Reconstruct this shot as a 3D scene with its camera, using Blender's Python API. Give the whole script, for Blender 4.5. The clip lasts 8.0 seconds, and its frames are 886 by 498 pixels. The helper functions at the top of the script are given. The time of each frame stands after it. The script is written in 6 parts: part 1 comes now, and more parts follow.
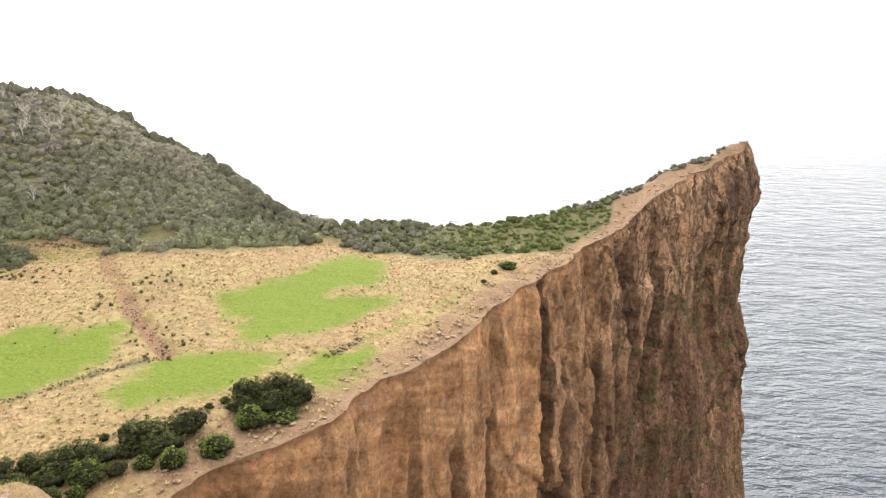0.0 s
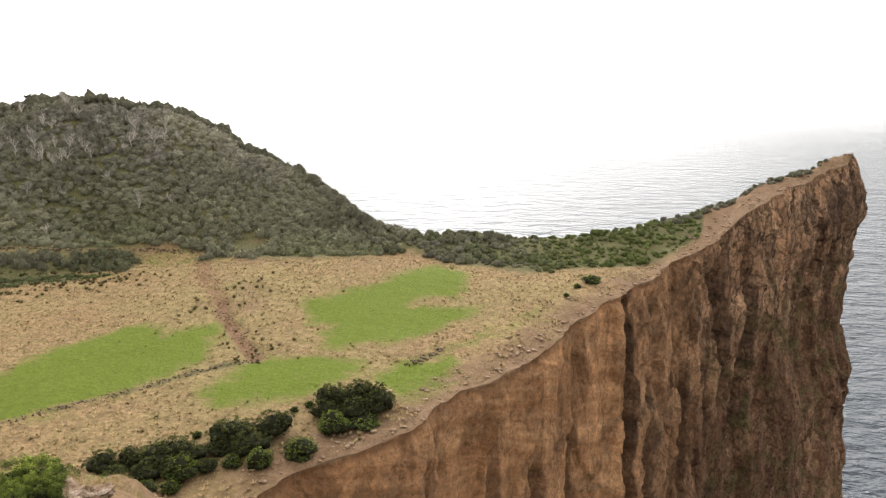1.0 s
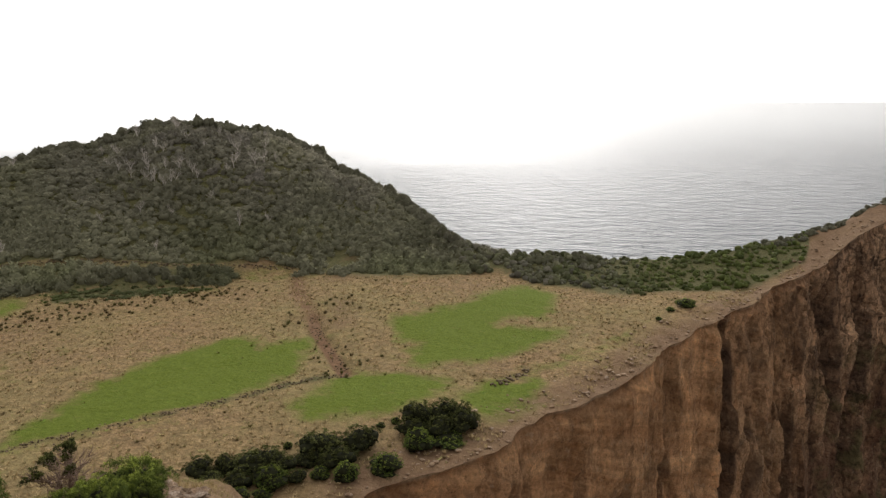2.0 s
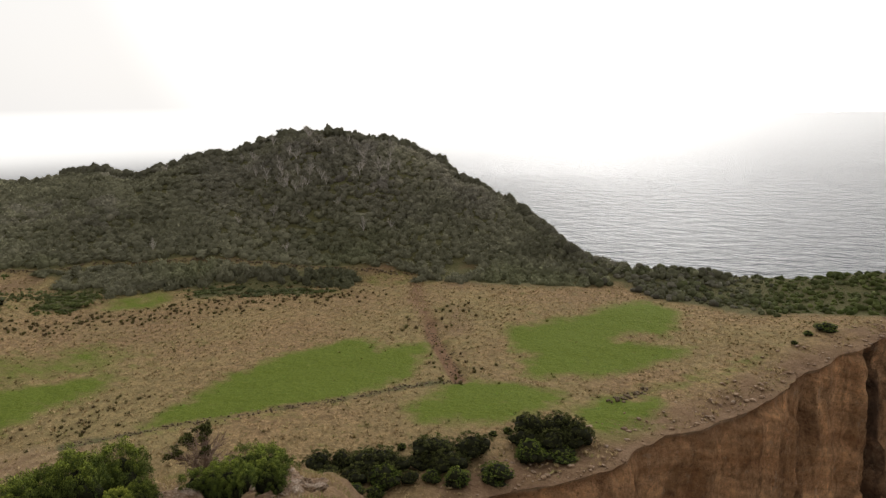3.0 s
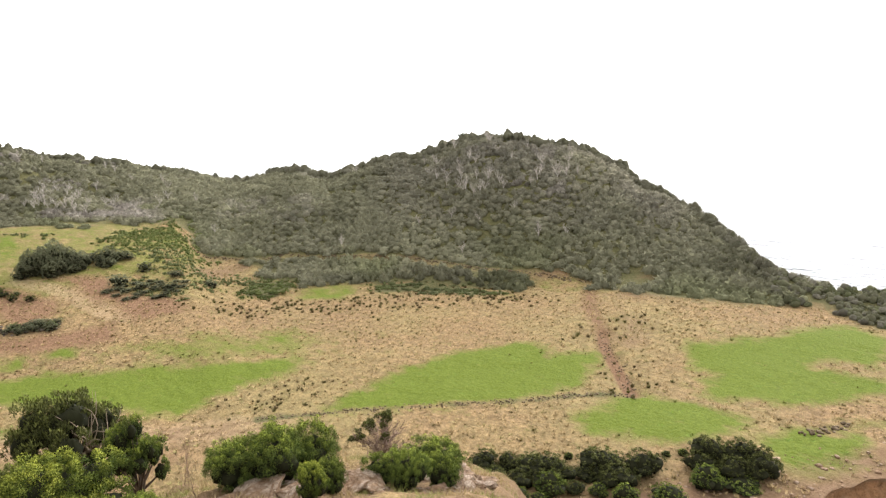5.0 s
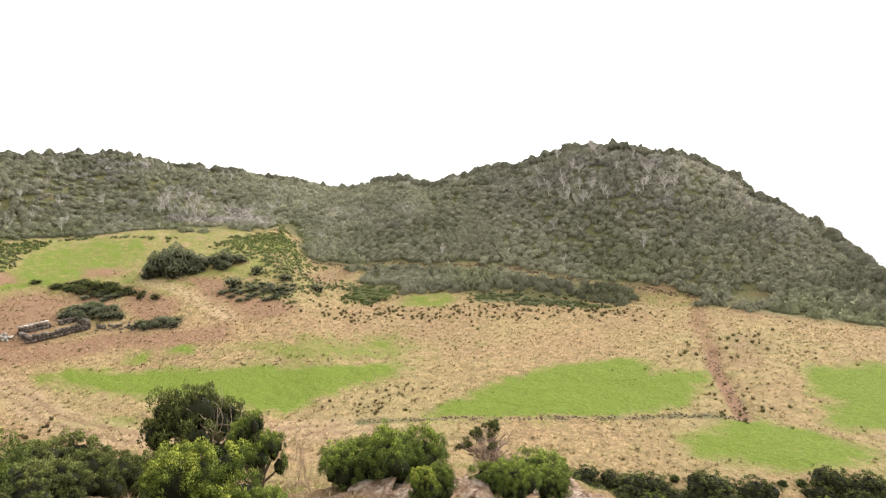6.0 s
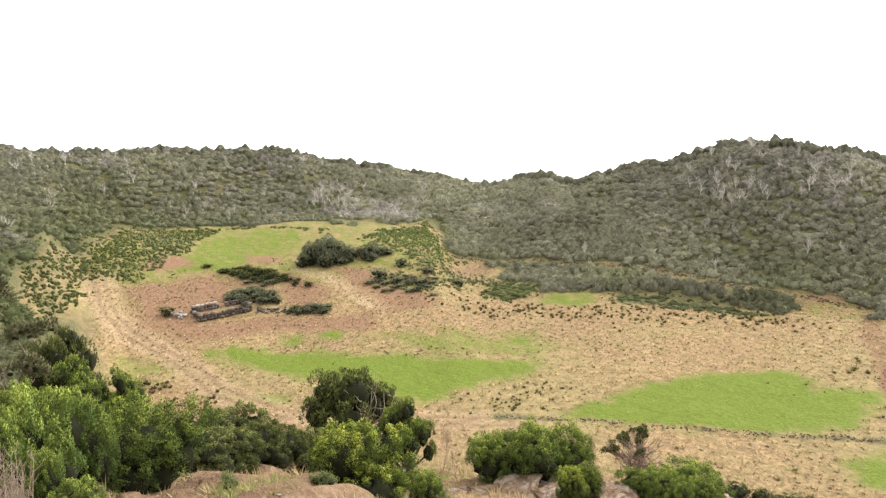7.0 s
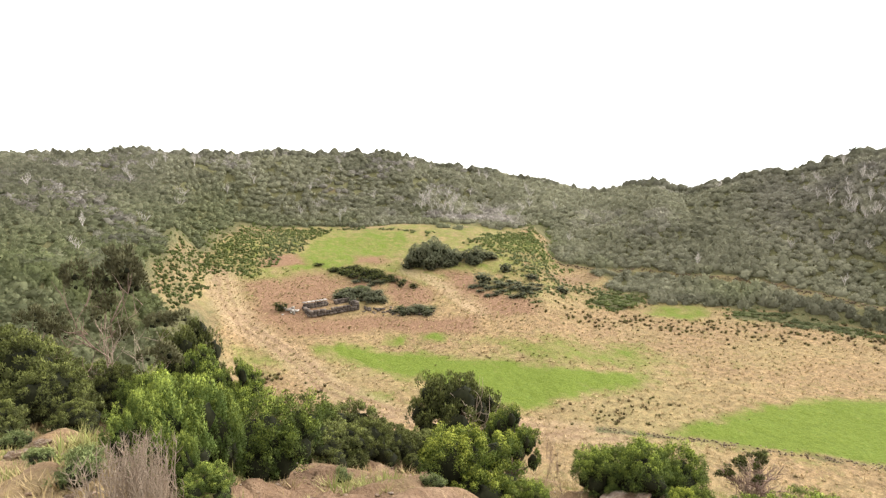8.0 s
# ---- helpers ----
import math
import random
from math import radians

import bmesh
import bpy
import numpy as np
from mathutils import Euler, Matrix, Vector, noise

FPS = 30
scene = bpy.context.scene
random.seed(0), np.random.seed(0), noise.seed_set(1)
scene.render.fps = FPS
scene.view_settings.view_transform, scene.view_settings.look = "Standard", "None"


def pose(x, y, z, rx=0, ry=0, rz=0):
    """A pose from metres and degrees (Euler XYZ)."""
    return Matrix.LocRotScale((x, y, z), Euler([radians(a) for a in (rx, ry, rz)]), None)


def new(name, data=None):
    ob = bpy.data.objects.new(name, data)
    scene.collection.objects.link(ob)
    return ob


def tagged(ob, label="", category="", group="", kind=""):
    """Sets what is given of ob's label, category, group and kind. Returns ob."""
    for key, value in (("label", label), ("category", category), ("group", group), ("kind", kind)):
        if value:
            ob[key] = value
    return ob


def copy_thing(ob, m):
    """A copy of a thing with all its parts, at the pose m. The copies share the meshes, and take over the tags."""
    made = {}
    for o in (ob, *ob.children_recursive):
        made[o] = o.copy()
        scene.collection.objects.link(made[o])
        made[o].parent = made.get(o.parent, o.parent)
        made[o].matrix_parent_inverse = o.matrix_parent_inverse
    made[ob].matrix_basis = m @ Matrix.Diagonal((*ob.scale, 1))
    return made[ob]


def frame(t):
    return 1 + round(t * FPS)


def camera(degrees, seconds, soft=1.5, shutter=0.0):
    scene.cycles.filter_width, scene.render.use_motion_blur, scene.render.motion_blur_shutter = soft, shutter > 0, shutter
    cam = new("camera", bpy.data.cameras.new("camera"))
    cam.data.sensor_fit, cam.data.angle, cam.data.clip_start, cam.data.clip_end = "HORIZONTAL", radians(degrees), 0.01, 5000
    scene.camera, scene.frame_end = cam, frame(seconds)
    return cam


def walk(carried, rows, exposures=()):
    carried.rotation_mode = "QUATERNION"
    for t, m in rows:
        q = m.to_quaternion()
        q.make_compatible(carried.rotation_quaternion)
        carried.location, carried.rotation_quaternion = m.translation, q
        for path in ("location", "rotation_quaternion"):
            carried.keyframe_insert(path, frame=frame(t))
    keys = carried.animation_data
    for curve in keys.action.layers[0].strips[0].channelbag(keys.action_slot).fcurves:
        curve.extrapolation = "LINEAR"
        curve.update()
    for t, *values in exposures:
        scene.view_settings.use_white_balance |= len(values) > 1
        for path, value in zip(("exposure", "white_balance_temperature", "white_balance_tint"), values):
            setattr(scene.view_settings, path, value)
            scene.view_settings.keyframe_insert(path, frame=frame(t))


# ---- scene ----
cam = camera(66.0, 8.0, 1.3)
# seconds, eye, yaw, pitch, roll in degrees
PATH = [
    (0, (0.002, 0.003, 28.004), 0.03, -15.59, 1.12),
    (0.5, (-0.036, -0.0, 28.09), 3.77, -15.48, 0.68),
    (1, (-0.084, -0.01, 28.12), 7.13, -14.77, 0.38),
    (1.2, (-0.080, -0.015, 28.117), 8.85, -14.56, 0.21),
    (2.3, (-0.010, -0.075, 28.048), 17.88, -12.53, -0.93),
    (2.5, (-0.006, -0.098, 28.038), 20.52, -12.38, -1.02),
    (3, (-0.01, -0.172, 28.029), 24.80, -12.12, -1.04),
    (3.5, (-0.056, -0.236, 28.043), 28.51, -11.85, -1.08),
    (4, (-0.071, -0.281, 28.055), 31.92, -11.36, -1.45),
    (4.5, (-0.074, -0.329, 28.059), 35.85, -11.29, -1.48),
    (5.8, (-0.411, -0.576, 28.040), 45.83, -10.87, -1.58),
    (6, (-0.472, -0.651, 28.039), 47.88, -10.43, -1.73),
    (6.5, (-0.572, -0.866, 28.049), 54.88, -10.31, -2.17),
    (7, (-0.612, -0.99, 28.053), 59.69, -10.33, -2.07),
    (7.5, (-0.676, -1.056, 28.083), 64.40, -10.15, -1.85),
    (8, (-0.695, -1.156, 28.089), 68.50, -9.64, -1.75),
]
# seconds, stops, kelvin, tint
EXPOSURES = [(0.0, -0.10, 6500, 10), (0.5, -0.44, 6540, 10), (1.0, -0.86, 6580, 10), (1.2, -0.99, 6600, 10), (2.3, -1.97, 6620, 10), (2.6, -2.03, 6620, 10), (3.0, -1.96, 6620, 10), (3.5, -1.73, 6600, 10), (4.0, -1.31, 6600, 10), (4.5, -0.86, 6540, 10), (6.0, -0.37, 6400, 10), (6.5, -0.34, 6400, 10), (8.0, -0.28, 6400, 10)]
walk(cam, [(t, Matrix.Translation(eye) @ pose(0, 0, 0, 90 + pitch, 0, yaw) @ pose(0, 0, 0, 0, 0, roll)) for t, eye, yaw, pitch, roll in PATH], EXPOSURES)

# ---- daylight: thin bright overcast, the sun high over the sea, ahead of the viewer ----
SUN_BEARING, SUN_HEIGHT = 15.0, 34.0  # degrees to the left of the y axis; degrees up
sun = new("sun", bpy.data.lights.new("sun", "SUN"))
sun.data.energy, sun.data.angle, sun.data.color = 1.7, radians(7), (1.0, 0.94, 0.84)
sun.matrix_world = pose(0, 0, 120, 90 - SUN_HEIGHT, 0, SUN_BEARING + 180)

world = bpy.data.worlds.new("world")
scene.world = world
world.use_nodes = True
wn, wl = world.node_tree.nodes, world.node_tree.links
wn.clear()
sky = wn.new("ShaderNodeTexSky")
sky.sky_type, sky.sun_disc = "NISHITA", False
sky.sun_elevation, sky.sun_rotation = radians(SUN_HEIGHT), radians(-SUN_BEARING)
sky.dust_density = 4.0
veil = wn.new("ShaderNodeMixRGB")
veil.inputs["Fac"].default_value = 0.82
# the white cloud sheet, brightest round a glow point below the veiled sun
towards = wn.new("ShaderNodeVectorMath")
towards.operation = "DOT_PRODUCT"
GLOW_BEARING, GLOW_HEIGHT = 12.0, 20.0  # glow set lower than the sun to brighten the sea's glitter
glow_way = (-math.sin(radians(GLOW_BEARING)) * math.cos(radians(GLOW_HEIGHT)), math.cos(radians(GLOW_BEARING)) * math.cos(radians(GLOW_HEIGHT)), math.sin(radians(GLOW_HEIGHT)))
towards.inputs[1].default_value = glow_way
wl.new(wn.new("ShaderNodeTexCoord").outputs["Generated"], towards.inputs[0])
cloud = wn.new("ShaderNodeValToRGB")
cloud.color_ramp.interpolation = "EASE"
for k, (at, v) in enumerate(((0.0, 0.86), (0.42, 0.95), (0.76, 1.15), (0.92, 2.2), (1.0, 6.0))):
    e = cloud.color_ramp.elements[k] if k < 2 else cloud.color_ramp.elements.new(1.0)
    e.position, e.color = at, (v, v, v, 1)
wl.new(towards.outputs["Value"], cloud.inputs["Fac"])
bright = wn.new("ShaderNodeMixRGB")
bright.blend_type = "MULTIPLY"
bright.inputs["Fac"].default_value = 1.0
bright.inputs["Color2"].default_value = (32.0, 31.6, 31.2, 1)
wl.new(cloud.outputs["Color"], bright.inputs["Color1"])
wl.new(bright.outputs["Color"], veil.inputs["Color2"])
back, out = wn.new("ShaderNodeBackground"), wn.new("ShaderNodeOutputWorld")
back.inputs["Strength"].default_value = 0.12
wl.new(sky.outputs["Color"], veil.inputs["Color1"])
wl.new(veil.outputs["Color"], back.inputs["Color"])
wl.new(back.outputs["Background"], out.inputs["Surface"])


# ---- materials ----
def material(name, rough=0.9, spec=0.2):
    m = bpy.data.materials.new(name)
    m.use_nodes = True
    n = m.node_tree.nodes
    b = n["Principled BSDF"]
    b.inputs["Roughness"].default_value = rough
    b.inputs["Specular IOR Level"].default_value = spec
    return m, n, m.node_tree.links, b


def noise_node(n, l, scale, detail=4.0, rough=0.6, vector=None, kind="Fac"):
    t = n.new("ShaderNodeTexNoise")
    t.inputs["Scale"].default_value, t.inputs["Detail"].default_value, t.inputs["Roughness"].default_value = scale, detail, rough
    if vector is not None:
        l.new(vector, t.inputs["Vector"])
    return t.outputs[kind]


def ramp(n, l, fac, stops):
    r = n.new("ShaderNodeValToRGB")
    e = r.color_ramp.elements
    while len(e) < len(stops):
        e.new(0.5)
    for k, (p, c) in enumerate(stops):
        e[k].position, e[k].color = p, (*c, 1)
    l.new(fac, r.inputs["Fac"])
    return r.outputs["Color"]


def blend(n, l, fac, a, b, mode="MIX"):
    m = n.new("ShaderNodeMixRGB")
    m.blend_type = mode
    for key, v in (("Fac", fac), ("Color1", a), ("Color2", b)):
        if isinstance(v, (int, float)):
            m.inputs[key].default_value = v
        elif isinstance(v, tuple):
            m.inputs[key].default_value = (*v, 1)
        else:
            l.new(v, m.inputs[key])
    return m.outputs["Color"]


def calc(n, l, op, a, b=0.0, c=0.0, clamp=False):
    m = n.new("ShaderNodeMath")
    m.operation, m.use_clamp = op, clamp
    for k, v in enumerate((a, b, c)):
        if isinstance(v, (int, float)):
            m.inputs[k].default_value = v
        else:
            l.new(v, m.inputs[k])
    return m.outputs[0]


def bump(n, l, bsdf, height, strength, distance):
    u = n.new("ShaderNodeBump")
    u.inputs["Strength"].default_value, u.inputs["Distance"].default_value = strength, distance
    l.new(height, u.inputs["Height"])
    l.new(u.outputs["Normal"], bsdf.inputs["Normal"])


def place(n):
    return n.new("ShaderNodeTexCoord").outputs["Object"]


def attribute(n, name):
    a = n.new("ShaderNodeAttribute")
    a.attribute_name = name
    return a.outputs["Fac"]


def scaled(n, l, vector, x, y, z):
    m = n.new("ShaderNodeMapping")
    m.inputs["Scale"].default_value = (x, y, z)
    l.new(vector, m.inputs["Vector"])
    return m.outputs["Vector"]


def ground_material():
    """Dry straw grass, lush grass, red earth and scrub litter, laid out by the sheet's own attributes."""
    m, n, l, b = material("meadow_ground", 0.95, 0.1)
    p = place(n)
    fine = noise_node(n, l, 2.6, 6, 0.7, p)
    mid = noise_node(n, l, 0.55, 5, 0.65, p)
    broad = noise_node(n, l, 0.06, 4, 0.55, p)
    speck = noise_node(n, l, 1.9, 4, 0.75, scaled(n, l, p, 1.0, 1.5, 1.0))
    straw = ramp(n, l, fine, [(0.28, (0.145, 0.10, 0.05)), (0.42, (0.255, 0.18, 0.09)), (0.56, (0.37, 0.265, 0.13)), (0.72, (0.505, 0.39, 0.225))])
    straw = blend(n, l, calc(n, l, "MULTIPLY", ramp(n, l, broad, [(0.38, (0, 0, 0)), (0.66, (1, 1, 1))]), 0.5), straw, (0.25, 0.165, 0.095))
    # dark specks painted for the small shadows among the tussocks
    straw = blend(n, l, ramp(n, l, speck, [(0.53, (0, 0, 0)), (0.62, (0.75, 0.75, 0.75))]), straw, (0.16, 0.122, 0.06))
    straw = blend(n, l, ramp(n, l, mid, [(0.56, (0, 0, 0)), (0.74, (0.5, 0.5, 0.5))]), straw, (0.22, 0.20, 0.085))
    olive = noise_node(n, l, 0.045, 5, 0.6, p)
    straw = blend(n, l, ramp(n, l, olive, [(0.44, (0, 0, 0)), (0.62, (0.55, 0.55, 0.55))]), straw, (0.27, 0.24, 0.10))
    clot = noise_node(n, l, 0.95, 3, 0.6, p)
    straw = blend(n, l, 1.0, straw, ramp(n, l, clot, [(0.34, (0.8, 0.79, 0.78)), (0.5, (1.04, 1.04, 1.04)), (0.66, (1.25, 1.24, 1.22))]), "MULTIPLY")
    lush = ramp(n, l, fine, [(0.3, (0.099, 0.145, 0.017)), (0.5, (0.136, 0.19, 0.023)), (0.72, (0.179, 0.232, 0.033))])
    earth = ramp(n, l, calc(n, l, "ADD", calc(n, l, "MULTIPLY", mid, 0.45), calc(n, l, "MULTIPLY", fine, 0.55)), [(0.3, (0.10, 0.062, 0.035)), (0.5, (0.215, 0.14, 0.08)), (0.7, (0.345, 0.247, 0.15))])
    litter = ramp(n, l, fine, [(0.3, (0.08, 0.082, 0.035)), (0.55, (0.14, 0.137, 0.06)), (0.8, (0.225, 0.205, 0.10))])
    rag = calc(n, l, "SUBTRACT", calc(n, l, "ADD", calc(n, l, "MULTIPLY", mid, 0.75), calc(n, l, "MULTIPLY", fine, 0.45)), 0.6)

    def mask(name, width=0.16, thin=0.0):
        v = calc(n, l, "ADD", calc(n, l, "ADD", attribute(n, name), rag), thin)
        r = n.new("ShaderNodeMapRange")
        r.inputs["From Min"].default_value, r.inputs["From Max"].default_value = 0.42 - width, 0.42 + width
        l.new(v, r.inputs["Value"])
        return r.outputs["Result"]

    grain = noise_node(n, l, 17.0, 5, 0.7, p)
    sward = calc(n, l, "MULTIPLY", calc(n, l, "SUBTRACT", noise_node(n, l, 0.28, 6, 0.68, scaled(n, l, p, 1.0, 1.6, 1.0)), 0.53), 1.5)
    c = blend(n, l, calc(n, l, "MULTIPLY", mask("lush", 0.34, sward), 0.98), straw, lush)
    c = blend(n, l, mask("worn", 0.3), c, ramp(n, l, fine, [(0.3, (0.30, 0.215, 0.12)), (0.7, (0.53, 0.41, 0.25))]))
    rust = ramp(n, l, fine, [(0.25, (0.137, 0.08, 0.045)), (0.5, (0.25, 0.153, 0.087)), (0.8, (0.36, 0.237, 0.143))])
    c = blend(n, l, mask("rust", 0.25), c, rust)
    c = blend(n, l, mask("earth", 0.22), c, earth)
    c = blend(n, l, mask("scrub", 0.2), c, litter)
    c = blend(n, l, 0.8, c, ramp(n, l, grain, [(0.3, (0.62, 0.6, 0.58)), (0.5, (1, 1, 1)), (0.7, (1.28, 1.26, 1.22))]), "MULTIPLY")
    c = blend(n, l, 1.0, c, (0.805, 0.77, 0.79), "MULTIPLY")
    l.new(c, b.inputs["Base Color"])
    h = calc(n, l, "ADD", calc(n, l, "MULTIPLY", fine, 0.5), calc(n, l, "MULTIPLY", mid, 0.8))
    h = calc(n, l, "ADD", h, calc(n, l, "MULTIPLY", grain, 0.09))
    bump(n, l, b, h, 0.9, 0.45)
    return m


def cliff_material():
    """Weathered volcanic tuff: ochre beds, darker splintered rock on the headland; ribs painted paler and clefts
    darker, as light and shade.
    """
    m, n, l, b = material("cliff_tuff", 0.95, 0.1)
    p = place(n)
    join = n.new("ShaderNodeCombineXYZ")
    l.new(calc(n, l, "MULTIPLY", attribute(n, "along"), 0.07), join.inputs[0])
    l.new(attribute(n, "bed"), join.inputs[1])
    beds = noise_node(n, l, 0.35, 5, 0.65, join.outputs["Vector"])
    lines = noise_node(n, l, 1.7, 5, 0.7, join.outputs["Vector"])
    streak = noise_node(n, l, 1.0, 6, 0.7, scaled(n, l, p, 0.22, 0.22, 0.035))
    grit = noise_node(n, l, 1.5, 9, 0.78, p)
    blot = noise_node(n, l, 0.16, 6, 0.65, p)
    old = attribute(n, "old")
    young_rock = ramp(n, l, beds, [(0.3, (0.36, 0.195, 0.102)), (0.45, (0.46, 0.272, 0.148)), (0.6, (0.52, 0.33, 0.19)), (0.75, (0.41, 0.225, 0.118))])
    young_rock = blend(n, l, 0.4, young_rock, ramp(n, l, lines, [(0.36, (0.66, 0.63, 0.6)), (0.47, (1, 1, 1)), (0.62, (1.2, 1.2, 1.18))]), "MULTIPLY")
    old_rock = ramp(n, l, blot, [(0.3, (0.31, 0.20, 0.128)), (0.5, (0.46, 0.305, 0.195)), (0.68, (0.40, 0.285, 0.20))])
    young_rock = blend(n, l, 0.9, young_rock, ramp(n, l, noise_node(n, l, 0.3, 6, 0.7, p), [(0.35, (0.7, 0.64, 0.6)), (0.5, (1, 1, 1)), (0.65, (1.22, 1.2, 1.16))]), "MULTIPLY")
    c = blend(n, l, old, young_rock, old_rock)
    fluted = calc(n, l, "MULTIPLY_ADD", old, 0.7, 0.3)
    c = blend(n, l, calc(n, l, "MULTIPLY", fluted, ramp(n, l, streak, [(0.56, (0, 0, 0)), (0.62, (0.55, 0.55, 0.55))])), c, (0.15, 0.095, 0.064))
    c = blend(n, l, calc(n, l, "MULTIPLY", fluted, ramp(n, l, streak, [(0.33, (0.6, 0.6, 0.6)), (0.41, (0, 0, 0))])), c, (0.46, 0.34, 0.235))
    c = blend(n, l, 0.8, c, ramp(n, l, attribute(n, "block"), [(0.25, (0.68, 0.66, 0.63)), (0.5, (1, 1, 1)), (0.75, (1.25, 1.24, 1.22))]), "MULTIPLY")
    # ribs and jutting beds painted paler, as if they caught the light
    c = blend(n, l, calc(n, l, "MULTIPLY", attribute(n, "proud"), ramp(n, l, grit, [(0.4, (0, 0, 0)), (0.55, (0.7, 0.7, 0.7))])), c, (0.47, 0.345, 0.225))
    warp = n.new("ShaderNodeVectorMath")
    warp.operation = "MULTIPLY_ADD"
    l.new(noise_node(n, l, 0.5, 4, 0.7, p, "Color"), warp.inputs[0])
    warp.inputs[1].default_value = (2.2, 2.2, 2.2)
    l.new(p, warp.inputs[2])
    cells = n.new("ShaderNodeTexVoronoi")
    cells.feature = "DISTANCE_TO_EDGE"
    cells.inputs["Scale"].default_value = 1.0
    l.new(scaled(n, l, warp.outputs["Vector"], 0.62, 0.62, 0.2), cells.inputs["Vector"])
    faces = n.new("ShaderNodeTexVoronoi")
    faces.inputs["Scale"].default_value = 1.0
    l.new(scaled(n, l, warp.outputs["Vector"], 0.62, 0.62, 0.2), faces.inputs["Vector"])
    chips = n.new("ShaderNodeTexVoronoi")
    chips.inputs["Scale"].default_value = 1.0
    l.new(scaled(n, l, warp.outputs["Vector"], 1.9, 1.9, 0.8), chips.inputs["Vector"])
    split = n.new("ShaderNodeSeparateColor")
    l.new(faces.outputs["Color"], split.inputs["Color"])
    chip = n.new("ShaderNodeSeparateColor")
    l.new(chips.outputs["Color"], chip.inputs["Color"])
    broken = calc(n, l, "ADD", calc(n, l, "MULTIPLY", split.outputs[0], 0.6), calc(n, l, "MULTIPLY", chip.outputs[0], 0.4))
    c = blend(n, l, calc(n, l, "MULTIPLY_ADD", old, 0.6, 0.35), c, ramp(n, l, broken, [(0.2, (0.58, 0.55, 0.53)), (0.5, (1.05, 1.05, 1.05)), (0.8, (1.5, 1.47, 1.43))]), "MULTIPLY")
    # cracks drawn as dark lines, their shade put into the colour
    joint = ramp(n, l, cells.outputs["Distance"], [(0.0, (1, 1, 1)), (0.04, (0.5, 0.5, 0.5)), (0.09, (0, 0, 0))])
    c = blend(n, l, calc(n, l, "MULTIPLY", joint, calc(n, l, "MULTIPLY_ADD", old, 0.6, 0.12)), c, (0.075, 0.05, 0.038))
    rift = n.new("ShaderNodeTexVoronoi")
    rift.feature = "DISTANCE_TO_EDGE"
    rift.inputs["Scale"].default_value = 1.0
    l.new(scaled(n, l, warp.outputs["Vector"], 0.2, 0.2, 0.045), rift.inputs["Vector"])
    gape = ramp(n, l, rift.outputs["Distance"], [(0.0, (1, 1, 1)), (0.014, (0.8, 0.8, 0.8)), (0.035, (0, 0, 0))])
    gape = calc(n, l, "MULTIPLY", gape, ramp(n, l, blot, [(0.42, (0.15, 0.15, 0.15)), (0.52, (0.9, 0.9, 0.9))]))
    c = blend(n, l, calc(n, l, "MULTIPLY", gape, calc(n, l, "MULTIPLY_ADD", old, 0.6, 0.35)), c, (0.04, 0.027, 0.021))
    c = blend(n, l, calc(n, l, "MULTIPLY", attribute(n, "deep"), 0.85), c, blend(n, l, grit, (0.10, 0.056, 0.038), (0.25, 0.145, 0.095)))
    # shade of gullies, cracks and rib hollows painted into the colour
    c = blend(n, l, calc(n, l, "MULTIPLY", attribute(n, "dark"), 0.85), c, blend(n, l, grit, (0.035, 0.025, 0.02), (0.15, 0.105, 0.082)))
    pit = noise_node(n, l, 2.6, 6, 0.8, p)
    c = blend(n, l, ramp(n, l, pit, [(0.36, (0.7, 0.7, 0.7)), (0.43, (0, 0, 0))]), c, (0.11, 0.075, 0.055))
    pale = noise_node(n, l, 0.7, 7, 0.75, p)
    c = blend(n, l, ramp(n, l, pale, [(0.58, (0, 0, 0)), (0.65, (0.5, 0.5, 0.5))]), c, (0.43, 0.325, 0.225))
    c = blend(n, l, calc(n, l, "MULTIPLY", attribute(n, "lip_band"), 0.8), c, (0.15, 0.075, 0.045))
    c = blend(n, l, calc(n, l, "MULTIPLY", attribute(n, "crust"), 0.75), c, (0.52, 0.42, 0.30))
    moss = noise_node(n, l, 0.23, 5, 0.7, p)
    c = blend(n, l, calc(n, l, "MULTIPLY", attribute(n, "moss"), ramp(n, l, moss, [(0.5, (0, 0, 0)), (0.62, (0.6, 0.6, 0.6))])), c, (0.13, 0.135, 0.06))
    c = blend(n, l, calc(n, l, "MULTIPLY_ADD", old, 0.4, 0.45), c, ramp(n, l, grit, [(0.36, (0.42, 0.4, 0.38)), (0.47, (0.95, 0.95, 0.95)), (0.6, (1.45, 1.4, 1.33))]), "MULTIPLY")
    c = blend(n, l, 1.0, c, blend(n, l, old, (0.98, 0.89, 0.805), (0.87, 0.79, 0.73)), "MULTIPLY")
    l.new(c, b.inputs["Base Color"])
    step = calc(n, l, "MINIMUM", calc(n, l, "MULTIPLY", cells.outputs["Distance"], calc(n, l, "MULTIPLY_ADD", old, 1.4, 0.3)), 0.25)
    bump(n, l, b, calc(n, l, "ADD", calc(n, l, "ADD", grit, step), calc(n, l, "MULTIPLY", broken, calc(n, l, "MULTIPLY_ADD", old, 0.35, 0.1))), 1.0, 0.9)
    return m


